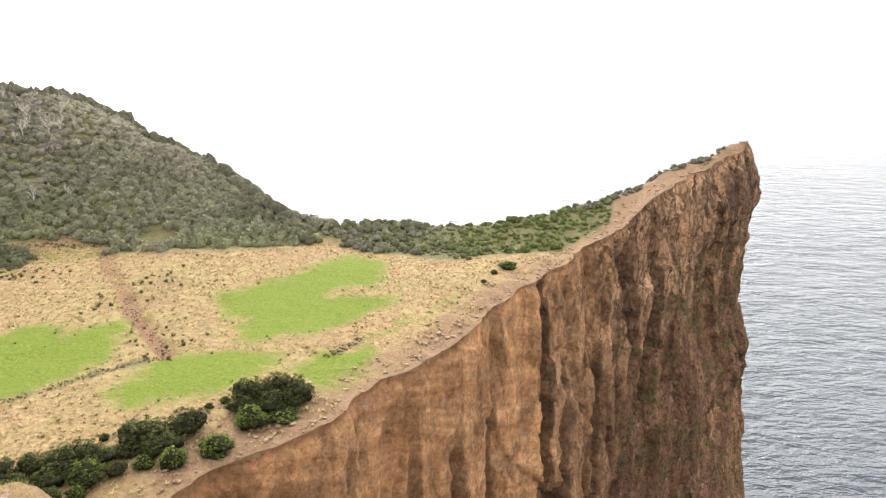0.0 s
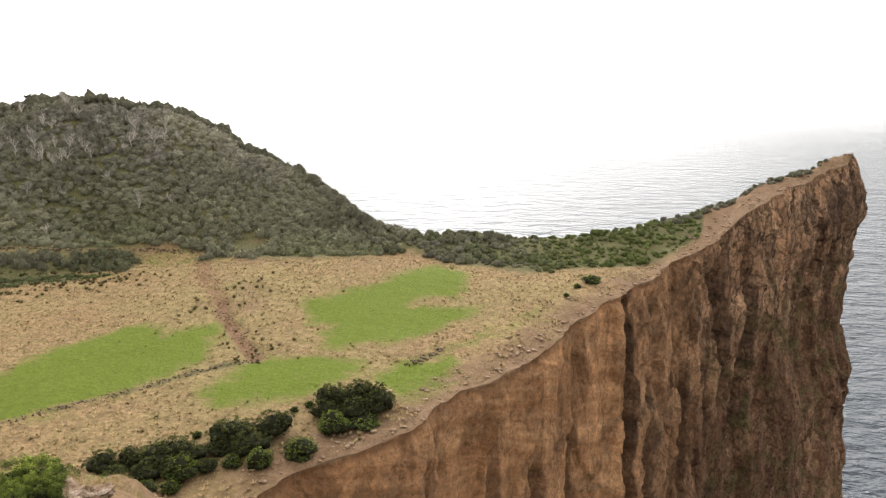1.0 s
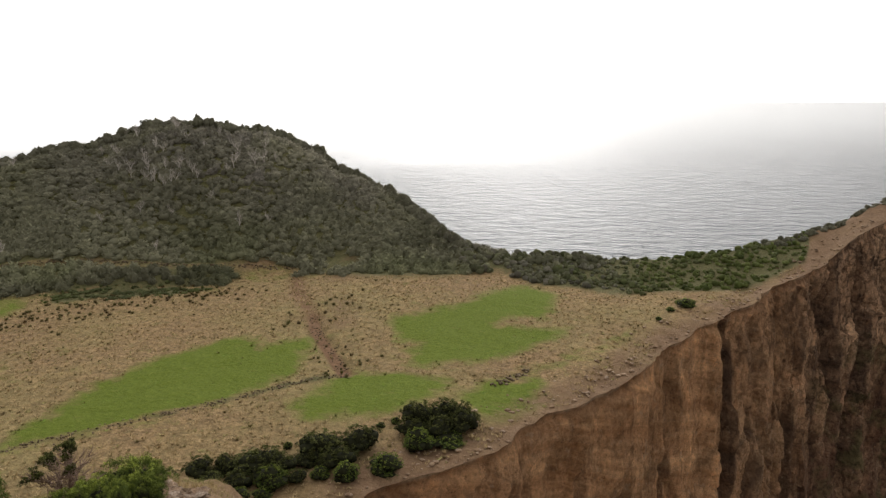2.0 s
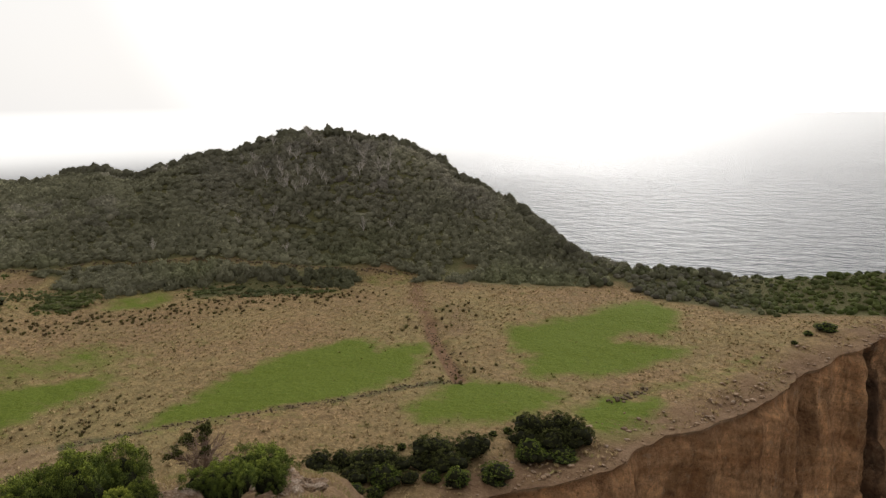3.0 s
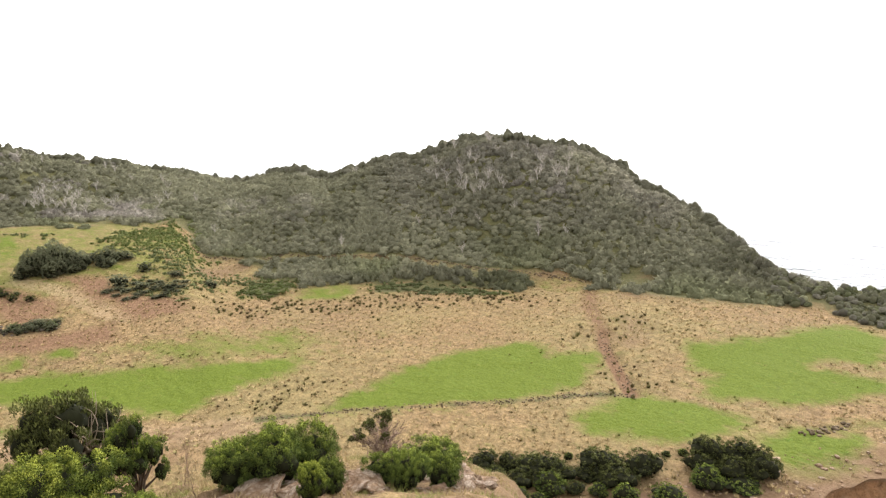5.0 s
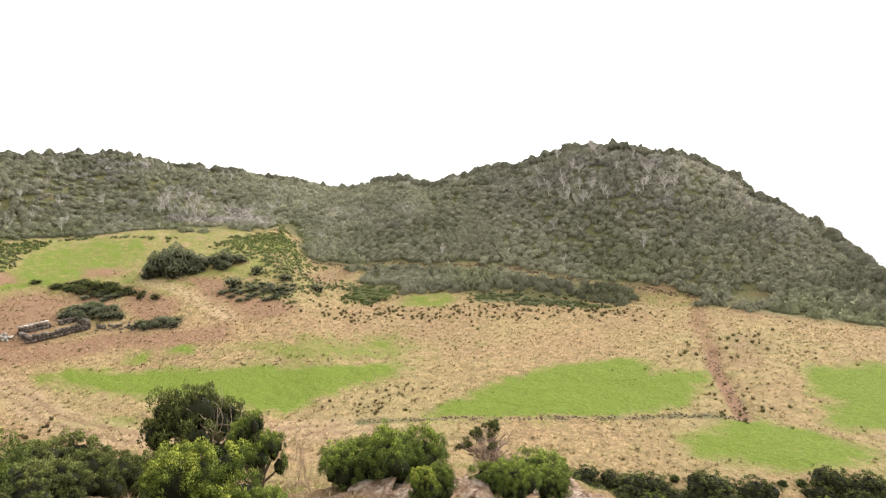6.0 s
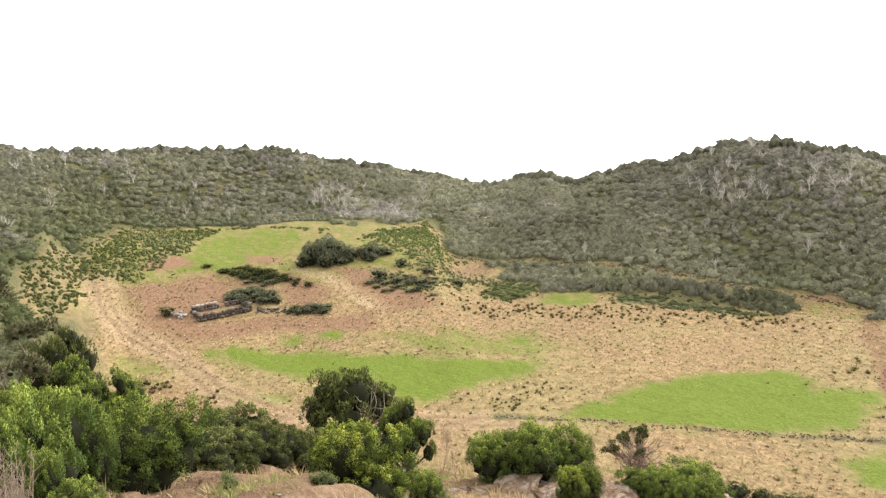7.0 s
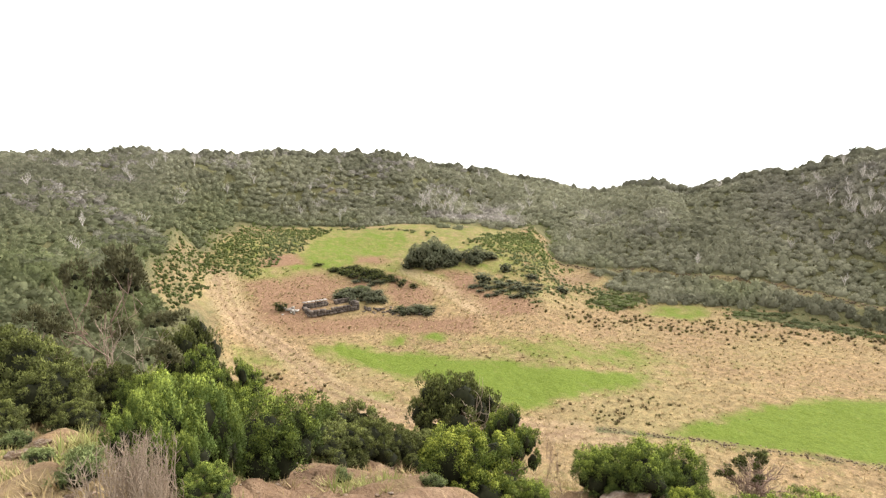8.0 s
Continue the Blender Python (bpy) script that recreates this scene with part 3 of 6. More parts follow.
def cover(x, y):
    """How much lush grass, bare earth and scrub litter the ground carries."""
    r, b = np.hypot(x, y), np.degrees(np.arctan2(-x, y))
    rf = smooth_curve(FOOT, 1, np.where(b < -40, b + 360, b))
    lush, earth = np.zeros(np.shape(x)), np.zeros(np.shape(x))
    for corners, soft, most in LUSH:
        lush = np.maximum(lush, most * patch(x, y, corners, soft))
    for corners, soft, most in EARTH:
        earth = np.maximum(earth, most * patch(x, y, corners, soft))
    rut = near_line(x, y, TRACK, 1.7)
    earth = np.maximum(earth, 0.5 * ease(0.1, 0.5, rut) * ease(1.0, 0.7, rut))
    brink = near_line(x, y, [tuple(v) for v in EDGE[::4]], 5.6)
    earth = np.maximum(earth, 0.9 * np.sqrt(brink) * (1 - 0.5 * ease(0.3, 0.0, brink)) * (0.8 + 0.3 * vnoise(x / 3, y / 3, 215)))
    earth = np.maximum(earth, 0.85 * ease(-10, -14, b) * (r > 90) * (0.8 + 0.3 * vnoise(x / 4, y / 4, 216)))
    near = ease(46, 30, r) * (b > 20)
    earth = np.maximum(earth, near * np.clip(0.40 + 0.42 * vnoise(x / 2.3, y / 2.3, 211) + 0.2 * vnoise(x / 0.8, y / 0.8, 212), 0, 0.95))
    scrub = ease(-7, 6, r - rf + 6 * ease(60, 64, b) * ease(92, 84, b) + 5 * vnoise(x / 9, y / 9, 77)) * ((b > -14) & (r > 55)) * (1 - brink)
    low = low_scrub(x, y)
    sparse = low * ease(0.95, 0.7, low)
    bare = np.zeros(np.shape(x))
    for corners, soft in BARE_SPOTS:
        bare = np.maximum(bare, patch(x, y, corners, soft))
    earth = np.maximum(earth, 0.5 * bare)
    scrub = scrub * (1 - patch(x + 2.5 * vnoise(x / 4, y / 4, 221), y + 2.5 * vnoise(x / 4, y / 4, 223), VALLEY, 2.5))
    scrub = np.maximum(scrub, ease(86, 92, b) * ease(18, 26, r))
    scrub = scrub * (1 - 0.85 * sparse)
    scrub = np.maximum(scrub, ease(0.75, 0.95, low)) * (1 - 0.55 * bare)
    scrub = scrub * (1 - 0.55 * ease(0.1, 0.5, near_line(x, y, HILL_WALL, 2.0)))
    scrub = np.maximum(scrub, 0.62 * ease(0.0, 0.5, near_line(x, y, MEADOW_WALL, 0.8)))
    gentle = ease(56, 62, b) * ease(93, 88, b) * ease(94, 118, r) * ease(6, -4, r - rf + 4 * vnoise(x / 8, y / 8, 213))
    lush = np.maximum(np.maximum(lush, 0.46 * gentle), 0.42 * sparse)
    lush = lush * (1 - scrub * ((r < 125) | (r > rf + 2)))
    rust = np.maximum(1.2 * near_line(x, y, DITCH, 1.1), 0.65 * near_line(x, y, DITCH_HEAD, 2.4))
    for corners, soft, most in RUST:
        rust = np.maximum(rust, most * patch(x, y, corners, soft))
    return lush, earth, scrub * (1 - np.clip(lush * 1.3, 0, 1)), rust


def build_ground():
    bear = np.concatenate([np.arange(-42, 112, 0.33), np.arange(112, 318, 2.0)])
    ring = [0.02]
    while ring[-1] < 430:
        ring.append(ring[-1] + min(max(0.16, 0.0125 * ring[-1]), 1.3 if ring[-1] < 215 else 12))
    ring = np.array(ring)
    nb, nr = len(bear), len(ring)
    bb, rr = np.meshgrid(np.radians(bear), ring, indexing="ij")
    x, y = (-np.sin(bb) * rr).ravel(), (np.cos(bb) * rr).ravel()
    off = in_polygon(x, y, COVE)
    i, j = np.meshgrid(np.arange(nb), np.arange(nr - 1), indexing="ij")
    i, j = i.ravel(), j.ravel()
    k = (i + 1) % nb
    faces = np.stack([i * nr + j, i * nr + j + 1, k * nr + j + 1, k * nr + j], 1)
    faces = faces[~off[faces].all(1)]
    used = np.unique(faces)
    moved = np.zeros(len(x))
    for v in used[off[used]]:  # the sheet's rim lies on the brink
        q = EDGE[np.argmin((EDGE[:, 0] - x[v]) ** 2 + (EDGE[:, 1] - y[v]) ** 2)]
        moved[v] = math.hypot(q[0] - x[v], q[1] - y[v])
        x[v], y[v] = q
    faces = faces[(moved[faces] < 5).all(1)]
    used = np.unique(faces)
    remap = np.zeros(len(x), np.int64)
    remap[used] = np.arange(len(used))
    x, y = x[used], y[used]
    faces = remap[faces]
    lush, earth, scrub, rust = cover(x, y)
    worn = np.maximum(0.44 * ease(0.0, 0.6, near_line(x, y, TRACK[1:6], 4.0)), 0.42 * ease(0.0, 0.6, near_line(x, y, TRACK[5:], 3.2)))
    worn = np.maximum(worn, 0.45 * ease(0.0, 0.6, near_line(x, y, WORN_PATH, 2.4)))
    z = height(x, y)
    r = np.hypot(x, y)
    ragged = near_line(x, y, [tuple(v) for v in EDGE[::4]], 6.0)
    z += (0.26 * crag(x / 2.4, y / 2.4, 64) + 0.12 * crag(x / 0.9, y / 0.9, 65)) * ease(1.0, 0.75, ragged) * ease(0.0, 0.3, ragged) * ease(12, 25, r)
    z -= 0.55 * ease(0.0, 0.8, near_line(x, y, DITCH, 1.7)) + 0.2 * ease(0.0, 0.8, near_line(x, y, DITCH_HEAD, 1.5))
    close = ease(2.5, 5, r) * ease(46, 30, r) * (np.abs(np.degrees(np.arctan2(-x, y)) - 65) < 55)
    z += 0.05 * fbm(x / 0.9, y / 0.9, 61, 3) * ease(0, 3, r) + close * (0.20 * np.abs(fbm(x / 1.1, y / 1.1, 63, 3)) + 0.11 * crag(x / 0.4, y / 0.4, 67) * ease(0.3, 0.6, earth) - 0.08)
    tread = z + 0.22 * vnoise(x / 1.7, y / 1.7, 71) + 0.1 * vnoise(x / 0.6, y / 0.6, 72)
    ledge = np.round(tread / 0.34) * 0.34 - tread
    z += close * 0.42 * np.clip(ledge, -0.13, 0.13) * ease(-0.2, 0.5, vnoise(x / 3.5, y / 3.5, 73) + 0.25)
    ob = mesh_object("ground", np.stack([x, y, z], 1), faces, GROUND, {"lush": lush, "earth": earth, "scrub": scrub, "rust": rust, "worn": worn}, True)
    return tagged(ob, "meadow of dry straw grass with lush green patches and bare earth", "ground", kind="structure")


GULLIES = [  # bearing at the brink, width, depth, how far below the brink it opens, slant, how far down it reaches
    (-8.9, 1.7, 3.4, 0.5, 0.0, 80), (-15.7, 2.4, 3.0, 4.0, -0.03, 30), (-19.0, 2.6, 3.2, 6.0, 0.02, 70), (-17.7, 0.7, 1.6, 9.0, 0.05, 40), (-21.4, 1.6, 2.6, 4.0, 0.03, 26), (-12.6, 0.8, 1.4, 14.0, -0.03, 60), (-4.6, 1.6, 1.5, 0.5, 0.0, 12),
    (-0.9, 1.3, 2.6, 11.0, 0.0, 80), (-4.2, 1.2, 1.6, 11.0, 0.02, 40), (2.6, 1.0, 1.1, 7.0, 0.03, 80), (5.6, 0.7, 0.9, 11.0, 0.0, 80), (-10.6, 0.5, 1.2, 12.0, 0.03, 60), (9.0, 0.9, 1.0, 4.0, 0.0, 60), (14.5, 0.9, 1.0, 2.0, 0.0, 60)]


def build_cliff():
    fine = np.arange(0, EDGE_S[-1] - 60, 0.32)
    ex, ey = np.interp(fine, EDGE_S, EDGE[:, 0]), np.interp(fine, EDGE_S, EDGE[:, 1])
    ox, oy = np.interp(fine, EDGE_S, EDGE_OUT[:, 0]), np.interp(fine, EDGE_S, EDGE_OUT[:, 1])
    size = 9
    soft = np.ones(size) / size
    ox, oy = np.convolve(np.pad(ox, size // 2, "edge"), soft, "valid"), np.convolve(np.pad(oy, size // 2, "edge"), soft, "valid")
    top = height(ex, ey)
    n, rows = len(ex), 230
    v = np.linspace(0, 1, rows) ** 1.3
    s = fine[:, None] + 0 * v[None]
    depth = (top[:, None] - (SEA - 4)) * v[None]
    z = top[:, None] - depth
    bearing = np.degrees(np.arctan2(-ex, ey))
    far = np.hypot(ex, ey)
    seaward = far > 60
    tip = (ease(-17, -22, bearing) * seaward)[:, None]
    old = (ease(-7.6, -9.4, bearing) * seaward)[:, None]  # the older, darker, splintered rock of the headland
    warp = 1.5 * vnoise(z / 11, s / 12, 5) + 0.7 * vnoise(z / 3.4, s / 5, 6) + 0.25 * crag(z / 1.3, s / 3, 7)
    sw = s + warp
    amp = ease(0.0, 4.0, depth)
    skin = ease(0.2, 1.6, depth)
    bed = z - 0.42 * s + 0.8 * vnoise(s / 6, z / 6, 8)
    big, tone_a = facets(sw / 13, z / 40, 301)
    mid, tone_b = facets(sw / 4.6 + 0.02 * z, z / 17, 311)
    small, tone_c = facets(sw / 1.7, z / 4.2 + 0.15 * sw, 321)
    rib = 1 - 2.4 * np.abs(vnoise(sw / 3.4, z / 30, 341))
    thin = 1 - 2.4 * np.abs(vnoise(sw / 1.3, z / 11, 343))
    out = amp * (0.6 * crag(sw / 22, z / 60, 99) + (0.3 + 1.0 * old) * big + (0.22 + 0.65 * old) * mid + old * (0.32 * rib + 0.18 * thin))
    out += skin * ((0.10 + 0.22 * old) * small + 0.14 * old * crag(sw / 0.7, z / 2.2 + 0.4 * sw, 105) + 0.10 * crag(s / 0.45, z / 0.8, 106))
    out += skin * (1 - old) * (0.16 * crag(bed / 1.1, s / 19, 351) + 0.07 * crag(bed / 0.4, s / 8, 353))
    block = 0.25 * tone_a + 0.35 * tone_b + 0.4 * tone_c
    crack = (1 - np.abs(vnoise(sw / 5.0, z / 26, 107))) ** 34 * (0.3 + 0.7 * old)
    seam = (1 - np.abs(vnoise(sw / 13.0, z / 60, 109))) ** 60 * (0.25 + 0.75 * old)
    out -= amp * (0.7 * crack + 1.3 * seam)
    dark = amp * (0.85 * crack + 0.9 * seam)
    proud = np.clip(old * (0.9 * ease(0.55, 0.95, rib) * (0.6 + 0.4 * crag(z / 2.5, s / 3, 345)) + 0.6 * ease(0.6, 0.95, thin)), 0, 1) + (1 - old) * 0.5 * ease(0.3, 0.9, crag(bed / 1.1, s / 19, 351))
    for at, half, deep, opens, slant, ends in GULLIES:
        k = np.where((far > 35) & (far < 170) & (ey > 30))[0]
        s0 = fine[k[np.argmin(np.abs(bearing[k] - at) + (fine[k] < 30) * 90)]]
        d = s - s0 - slant * depth - 0.7 * crag(z / 7, 0 * z + at, 127) - 0.45 * crag(z / 1.8, 0 * z + at, 128)
        reach = ease(opens - 3.0, opens + 7.0, depth) * ease(ends, ends - 8, depth) * (0.75 + 0.25 * crag(z / 9, 0 * z + at * 3, 129))
        cut = ease(1.0, 0.55, np.where(d < 0, -d / (0.55 * half), d / (1.35 * half))) * reach
        out -= 1.3 * deep * cut
        # gully shade painted dark on its walls and a little past them
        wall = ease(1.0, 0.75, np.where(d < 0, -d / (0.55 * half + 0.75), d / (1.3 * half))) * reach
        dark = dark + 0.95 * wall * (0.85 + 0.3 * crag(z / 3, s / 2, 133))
    ledge = np.exp(-((depth - 0.6) / 0.5) ** 2)
    out -= 0.4 * ledge * (0.7 + 0.5 * crag(s / 2.4, 0 * s, 361))
    out += 0.07 * depth
    profile = np.interp(depth, (0, 5, 10, 17, 25, 33, 38, 43, 49, 55, 61, 69, 82), (0, 0.5, 0.9, -0.6, -1.2, -1.2, 0.0, 1.6, 1.0, 1.2, 2.6, 3.4, 5.0))
    out = out * (1 - 0.35 * tip) + tip * (1.0 * ease(0, 12, depth) + profile + 0.35 * crag(z / 1.6, s / 4, 363) * skin)
    near = ease(8, 30, far)[:, None]
    out = np.where(near < 1, out * near + 0.25 * depth * (1 - near), out)
    x, y = ex[:, None] + ox[:, None] * out, ey[:, None] + oy[:, None] * out
    # rib hollows painted dark as shade; some faces and the tip darkened too
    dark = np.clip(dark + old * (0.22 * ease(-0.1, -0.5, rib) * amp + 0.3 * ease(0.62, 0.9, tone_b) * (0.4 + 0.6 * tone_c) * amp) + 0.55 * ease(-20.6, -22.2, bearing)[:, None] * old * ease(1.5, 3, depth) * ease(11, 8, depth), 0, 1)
    # darker red-brown layer just under the brink, uneven along its length
    lip_band = np.clip(ledge * (0.45 + 0.75 * vnoise(s / 7, 0 * s, 365)) * (1 - 0.6 * old), 0, 1)
    moss = np.clip(ease(-12, -18, bearing)[:, None] * ease(10, 22, depth), 0, 1)
    i, j = np.meshgrid(np.arange(n - 1), np.arange(rows - 1), indexing="ij")
    i, j = i.ravel(), j.ravel()
    faces = np.stack([i * rows + j, (i + 1) * rows + j, (i + 1) * rows + j + 1, i * rows + j + 1], 1)
    crust = np.clip(ease(0.5, 0.1, depth) * (0.6 + 0.7 * crag(s / 1.7, z / 0.5, 137)), 0, 1)
    layers = {"dark": dark, "moss": moss, "proud": proud, "block": block, "crust": crust, "old": (0.3 * ease(-7.6, -9.4, bearing) + 0.7 * ease(-11, -17, bearing))[:, None] * seaward[:, None] + 0 * s, "deep": old * ease(14, 34, depth) * ease(-9, -15, bearing)[:, None] * (0.8 + 0.4 * mid), "bed": bed, "along": s, "lip_band": lip_band}
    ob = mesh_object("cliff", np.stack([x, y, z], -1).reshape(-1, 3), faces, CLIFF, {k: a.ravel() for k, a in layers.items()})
    return tagged(ob, "fluted ochre and dark brown tuff cliff falling to the sea", "cliff", kind="structure")


def build_mist():
    """A glowing, partly clear sheet added for haze and glare over the far water, thin to seaward and thick towards the
    land.
    """
    b = np.arange(-62, 132, 2.0)
    h = np.linspace(0, 1, 9)
    bb, hh = np.meshgrid(b, h, indexing="ij")
    r = 1000.0
    verts = np.stack([-np.sin(np.radians(bb)) * r, np.cos(np.radians(bb)) * r, SEA + 1 + hh * 99], -1).reshape(-1, 3)
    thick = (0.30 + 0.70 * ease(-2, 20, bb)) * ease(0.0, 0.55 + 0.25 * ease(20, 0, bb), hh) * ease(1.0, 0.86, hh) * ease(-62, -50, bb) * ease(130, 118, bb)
    i, j = np.meshgrid(np.arange(len(b) - 1), np.arange(len(h) - 1), indexing="ij")
    i, j, m = i.ravel(), j.ravel(), len(h)
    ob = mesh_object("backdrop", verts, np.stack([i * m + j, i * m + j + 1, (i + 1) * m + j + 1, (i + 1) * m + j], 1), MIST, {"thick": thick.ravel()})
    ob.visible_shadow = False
    return tagged(ob, "glowing white sheet standing in for haze and glare over the distant sea", "backdrop", kind="structure")


def build_sea():
    a = np.radians(np.arange(0, 360, 1.5))
    ring = np.array([20, 60, 120, 250, 500, 900, 1500, 2300, 3200, 4100, 4950.0])
    verts = np.stack([np.outer(np.cos(a), ring), np.outer(np.sin(a), ring), np.full((len(a), len(ring)), SEA)], -1).reshape(-1, 3)
    i, j = np.meshgrid(np.arange(len(a)), np.arange(len(ring) - 1), indexing="ij")
    i, j = i.ravel(), j.ravel()
    k, m = (i + 1) % len(a), len(ring)
    ob = mesh_object("sea", verts, np.stack([i * m + j, i * m + j + 1, k * m + j + 1, k * m + j], 1), WATER)
    return tagged(ob, "grey glittering sea with small wind waves", "sea", kind="structure")


ground, cliff, sea, mist = build_ground(), build_cliff(), build_sea(), build_mist()


# ---- plants ----
def leaf_mix(name, dark, light, lit_shoots, rough=0.6):
    """Leaves: darker and lighter ones mixed, with fresh shoots and painted top light at the tips."""
    m, n, l, b = material(name, 0.78, 0.07)
    g = n.new("ShaderNodeNewGeometry").outputs["Random Per Island"]
    o = n.new("ShaderNodeObjectInfo").outputs["Random"]
    p = noise_node(n, l, 1.7, 3, 0.6, place(n))
    v = calc(n, l, "ADD", calc(n, l, "MULTIPLY", g, 0.35), calc(n, l, "MULTIPLY", p, 0.65))
    c = ramp(n, l, v, [(0.25, dark), (0.75, light)])
    c = blend(n, l, calc(n, l, "MULTIPLY", attribute(n, "lit_shoots"), 0.9), c, lit_shoots)
    hue = n.new("ShaderNodeHueSaturation")
    l.new(c, hue.inputs["Color"])
    l.new(calc(n, l, "ADD", calc(n, l, "MULTIPLY", o, 0.5), 0.75), hue.inputs["Value"])
    l.new(hue.outputs["Color"], b.inputs["Base Color"])
    thin_leaf(n, l, b, hue.outputs["Color"], 0.22)
    return m


def bark_material(name, dark, light):
    m, n, l, b = material(name, 0.95, 0.1)
    p = place(n)
    t = noise_node(n, l, 14.0, 5, 0.7, scaled(n, l, p, 1, 1, 0.25))
    l.new(ramp(n, l, t, [(0.3, dark), (0.7, light)]), b.inputs["Base Color"])
    bump(n, l, b, t, 0.6, 0.02)
    return m


def scrub_material():
    """Evergreen heath: olive to dark green, greyer where it has died back or is paled as if by haze, fresher on the
    seaward rim.
    """
    m, n, l, b = material("heath_scrub", 0.85, 0.1)
    g = n.new("ShaderNodeNewGeometry").outputs["Random Per Island"]
    p = place(n)
    soft = noise_node(n, l, 0.3, 4, 0.6, p)
    leafy = noise_node(n, l, 4.5, 5, 0.75, p)
    v = calc(n, l, "ADD", calc(n, l, "MULTIPLY", g, 0.3), calc(n, l, "ADD", calc(n, l, "MULTIPLY", soft, 0.35), calc(n, l, "MULTIPLY", leafy, 0.35)))
    c = ramp(n, l, v, [(0.3, (0.175, 0.170, 0.105)), (0.5, (0.24, 0.233, 0.152)), (0.7, (0.315, 0.303, 0.206))])
    tone = calc(n, l, "ADD", calc(n, l, "MULTIPLY", attribute(n, "tone"), 0.7), 0.65)
    c = blend(n, l, attribute(n, "fresh"), c, ramp(n, l, v, [(0.3, (0.085, 0.11, 0.034)), (0.7, (0.235, 0.265, 0.09))]))
    c = blend(n, l, attribute(n, "dry"), c, ramp(n, l, v, [(0.3, (0.20, 0.175, 0.15)), (0.7, (0.44, 0.40, 0.35))]))
    shade = n.new("ShaderNodeHueSaturation")
    l.new(c, shade.inputs["Color"])
    l.new(tone, shade.inputs["Value"])
    c = shade.outputs["Color"]
    l.new(c, b.inputs["Base Color"])
    bump(n, l, b, leafy, 0.8, 0.25)
    thin_leaf(n, l, b, c, 0.5)
    return m


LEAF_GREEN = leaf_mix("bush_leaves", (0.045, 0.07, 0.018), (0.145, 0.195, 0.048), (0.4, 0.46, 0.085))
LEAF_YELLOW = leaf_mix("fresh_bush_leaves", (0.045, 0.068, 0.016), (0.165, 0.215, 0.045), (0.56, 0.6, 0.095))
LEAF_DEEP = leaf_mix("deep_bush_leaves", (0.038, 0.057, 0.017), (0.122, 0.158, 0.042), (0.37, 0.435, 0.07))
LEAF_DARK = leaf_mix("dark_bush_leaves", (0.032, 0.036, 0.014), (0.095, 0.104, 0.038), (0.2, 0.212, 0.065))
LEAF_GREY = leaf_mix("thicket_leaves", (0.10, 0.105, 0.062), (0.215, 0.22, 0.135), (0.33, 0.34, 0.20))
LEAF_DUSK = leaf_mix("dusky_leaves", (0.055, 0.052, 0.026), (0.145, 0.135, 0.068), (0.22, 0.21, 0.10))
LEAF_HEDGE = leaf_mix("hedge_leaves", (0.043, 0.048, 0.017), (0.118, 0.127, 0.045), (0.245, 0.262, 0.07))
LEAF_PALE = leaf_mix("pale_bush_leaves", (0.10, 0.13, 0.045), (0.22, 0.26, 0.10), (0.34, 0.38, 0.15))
BARK = bark_material("bark", (0.05, 0.035, 0.025), (0.17, 0.13, 0.10))
BARK_GREY = bark_material("bleached_wood", (0.34, 0.30, 0.26), (0.62, 0.57, 0.52))
BARK_DRY = bark_material("dry_twigs", (0.16, 0.10, 0.075), (0.36, 0.26, 0.20))
BARK_PALE = bark_material("dry_grey_twigs", (0.20, 0.15, 0.105), (0.42, 0.335, 0.25))
# near-black core colour stands in for shade between the leaf tufts
INNER_SHADE = bark_material("inner_shade", (0.008, 0.009, 0.004), (0.024, 0.025, 0.011))
HEATH = scrub_material()


def ball(sides=8, rings=5):
    """A low ball as verts and quads (poles pinched)."""
    a, e = np.linspace(0, 2 * np.pi, sides, endpoint=False), np.linspace(-np.pi / 2, np.pi / 2, rings)
    v = np.stack([np.outer(np.cos(a), np.cos(e)), np.outer(np.sin(a), np.cos(e)), np.outer(np.ones(sides), np.sin(e))], -1).reshape(-1, 3)
    f = [(i * rings + j, (i + 1) % sides * rings + j, (i + 1) % sides * rings + j + 1, i * rings + j + 1) for i in range(sides) for j in range(rings - 1)]
    return v, np.array(f)


def tube_arrays(paths, sides=5):
    """Tapered tubes; each path is a list of (x, y, z, radius)."""
    verts, faces, n = [], [], 0
    for path in paths:
        p = np.asarray(path, float)
        t = np.gradient(p[:, :3], axis=0)
        t /= np.linalg.norm(t, axis=1)[:, None] + 1e-9
        u = np.cross(t, (0.3, 0.9, 0.2))
        u /= np.linalg.norm(u, axis=1)[:, None] + 1e-9
        w = np.cross(t, u)
        a = np.linspace(0, 2 * np.pi, sides, endpoint=False)
        ringv = p[:, None, :3] + p[:, None, 3:] * (np.cos(a)[None, :, None] * u[:, None] + np.sin(a)[None, :, None] * w[:, None])
        verts.append(ringv.reshape(-1, 3))
        m = len(p)
        for i in range(m - 1):
            for j in range(sides):
                k = (j + 1) % sides
                faces.append((n + i * sides + j, n + i * sides + k, n + (i + 1) * sides + k, n + (i + 1) * sides + j))
        n += m * sides
    return np.concatenate(verts), np.array(faces)


def limb(rng, start, way, length, radius, steps=6, wander=0.22, lift=0.1):
    """One crooked, tapering limb."""
    p, d, out = np.array(start, float), np.array(way, float), []
    d /= np.linalg.norm(d)
    for k in range(steps + 1):
        out.append((*p, radius * (1 - 0.8 * k / steps)))
        d = d + wander * rng.standard_normal(3) + (0, 0, lift)
        d /= np.linalg.norm(d)
        p = p + d * length / steps
    return out


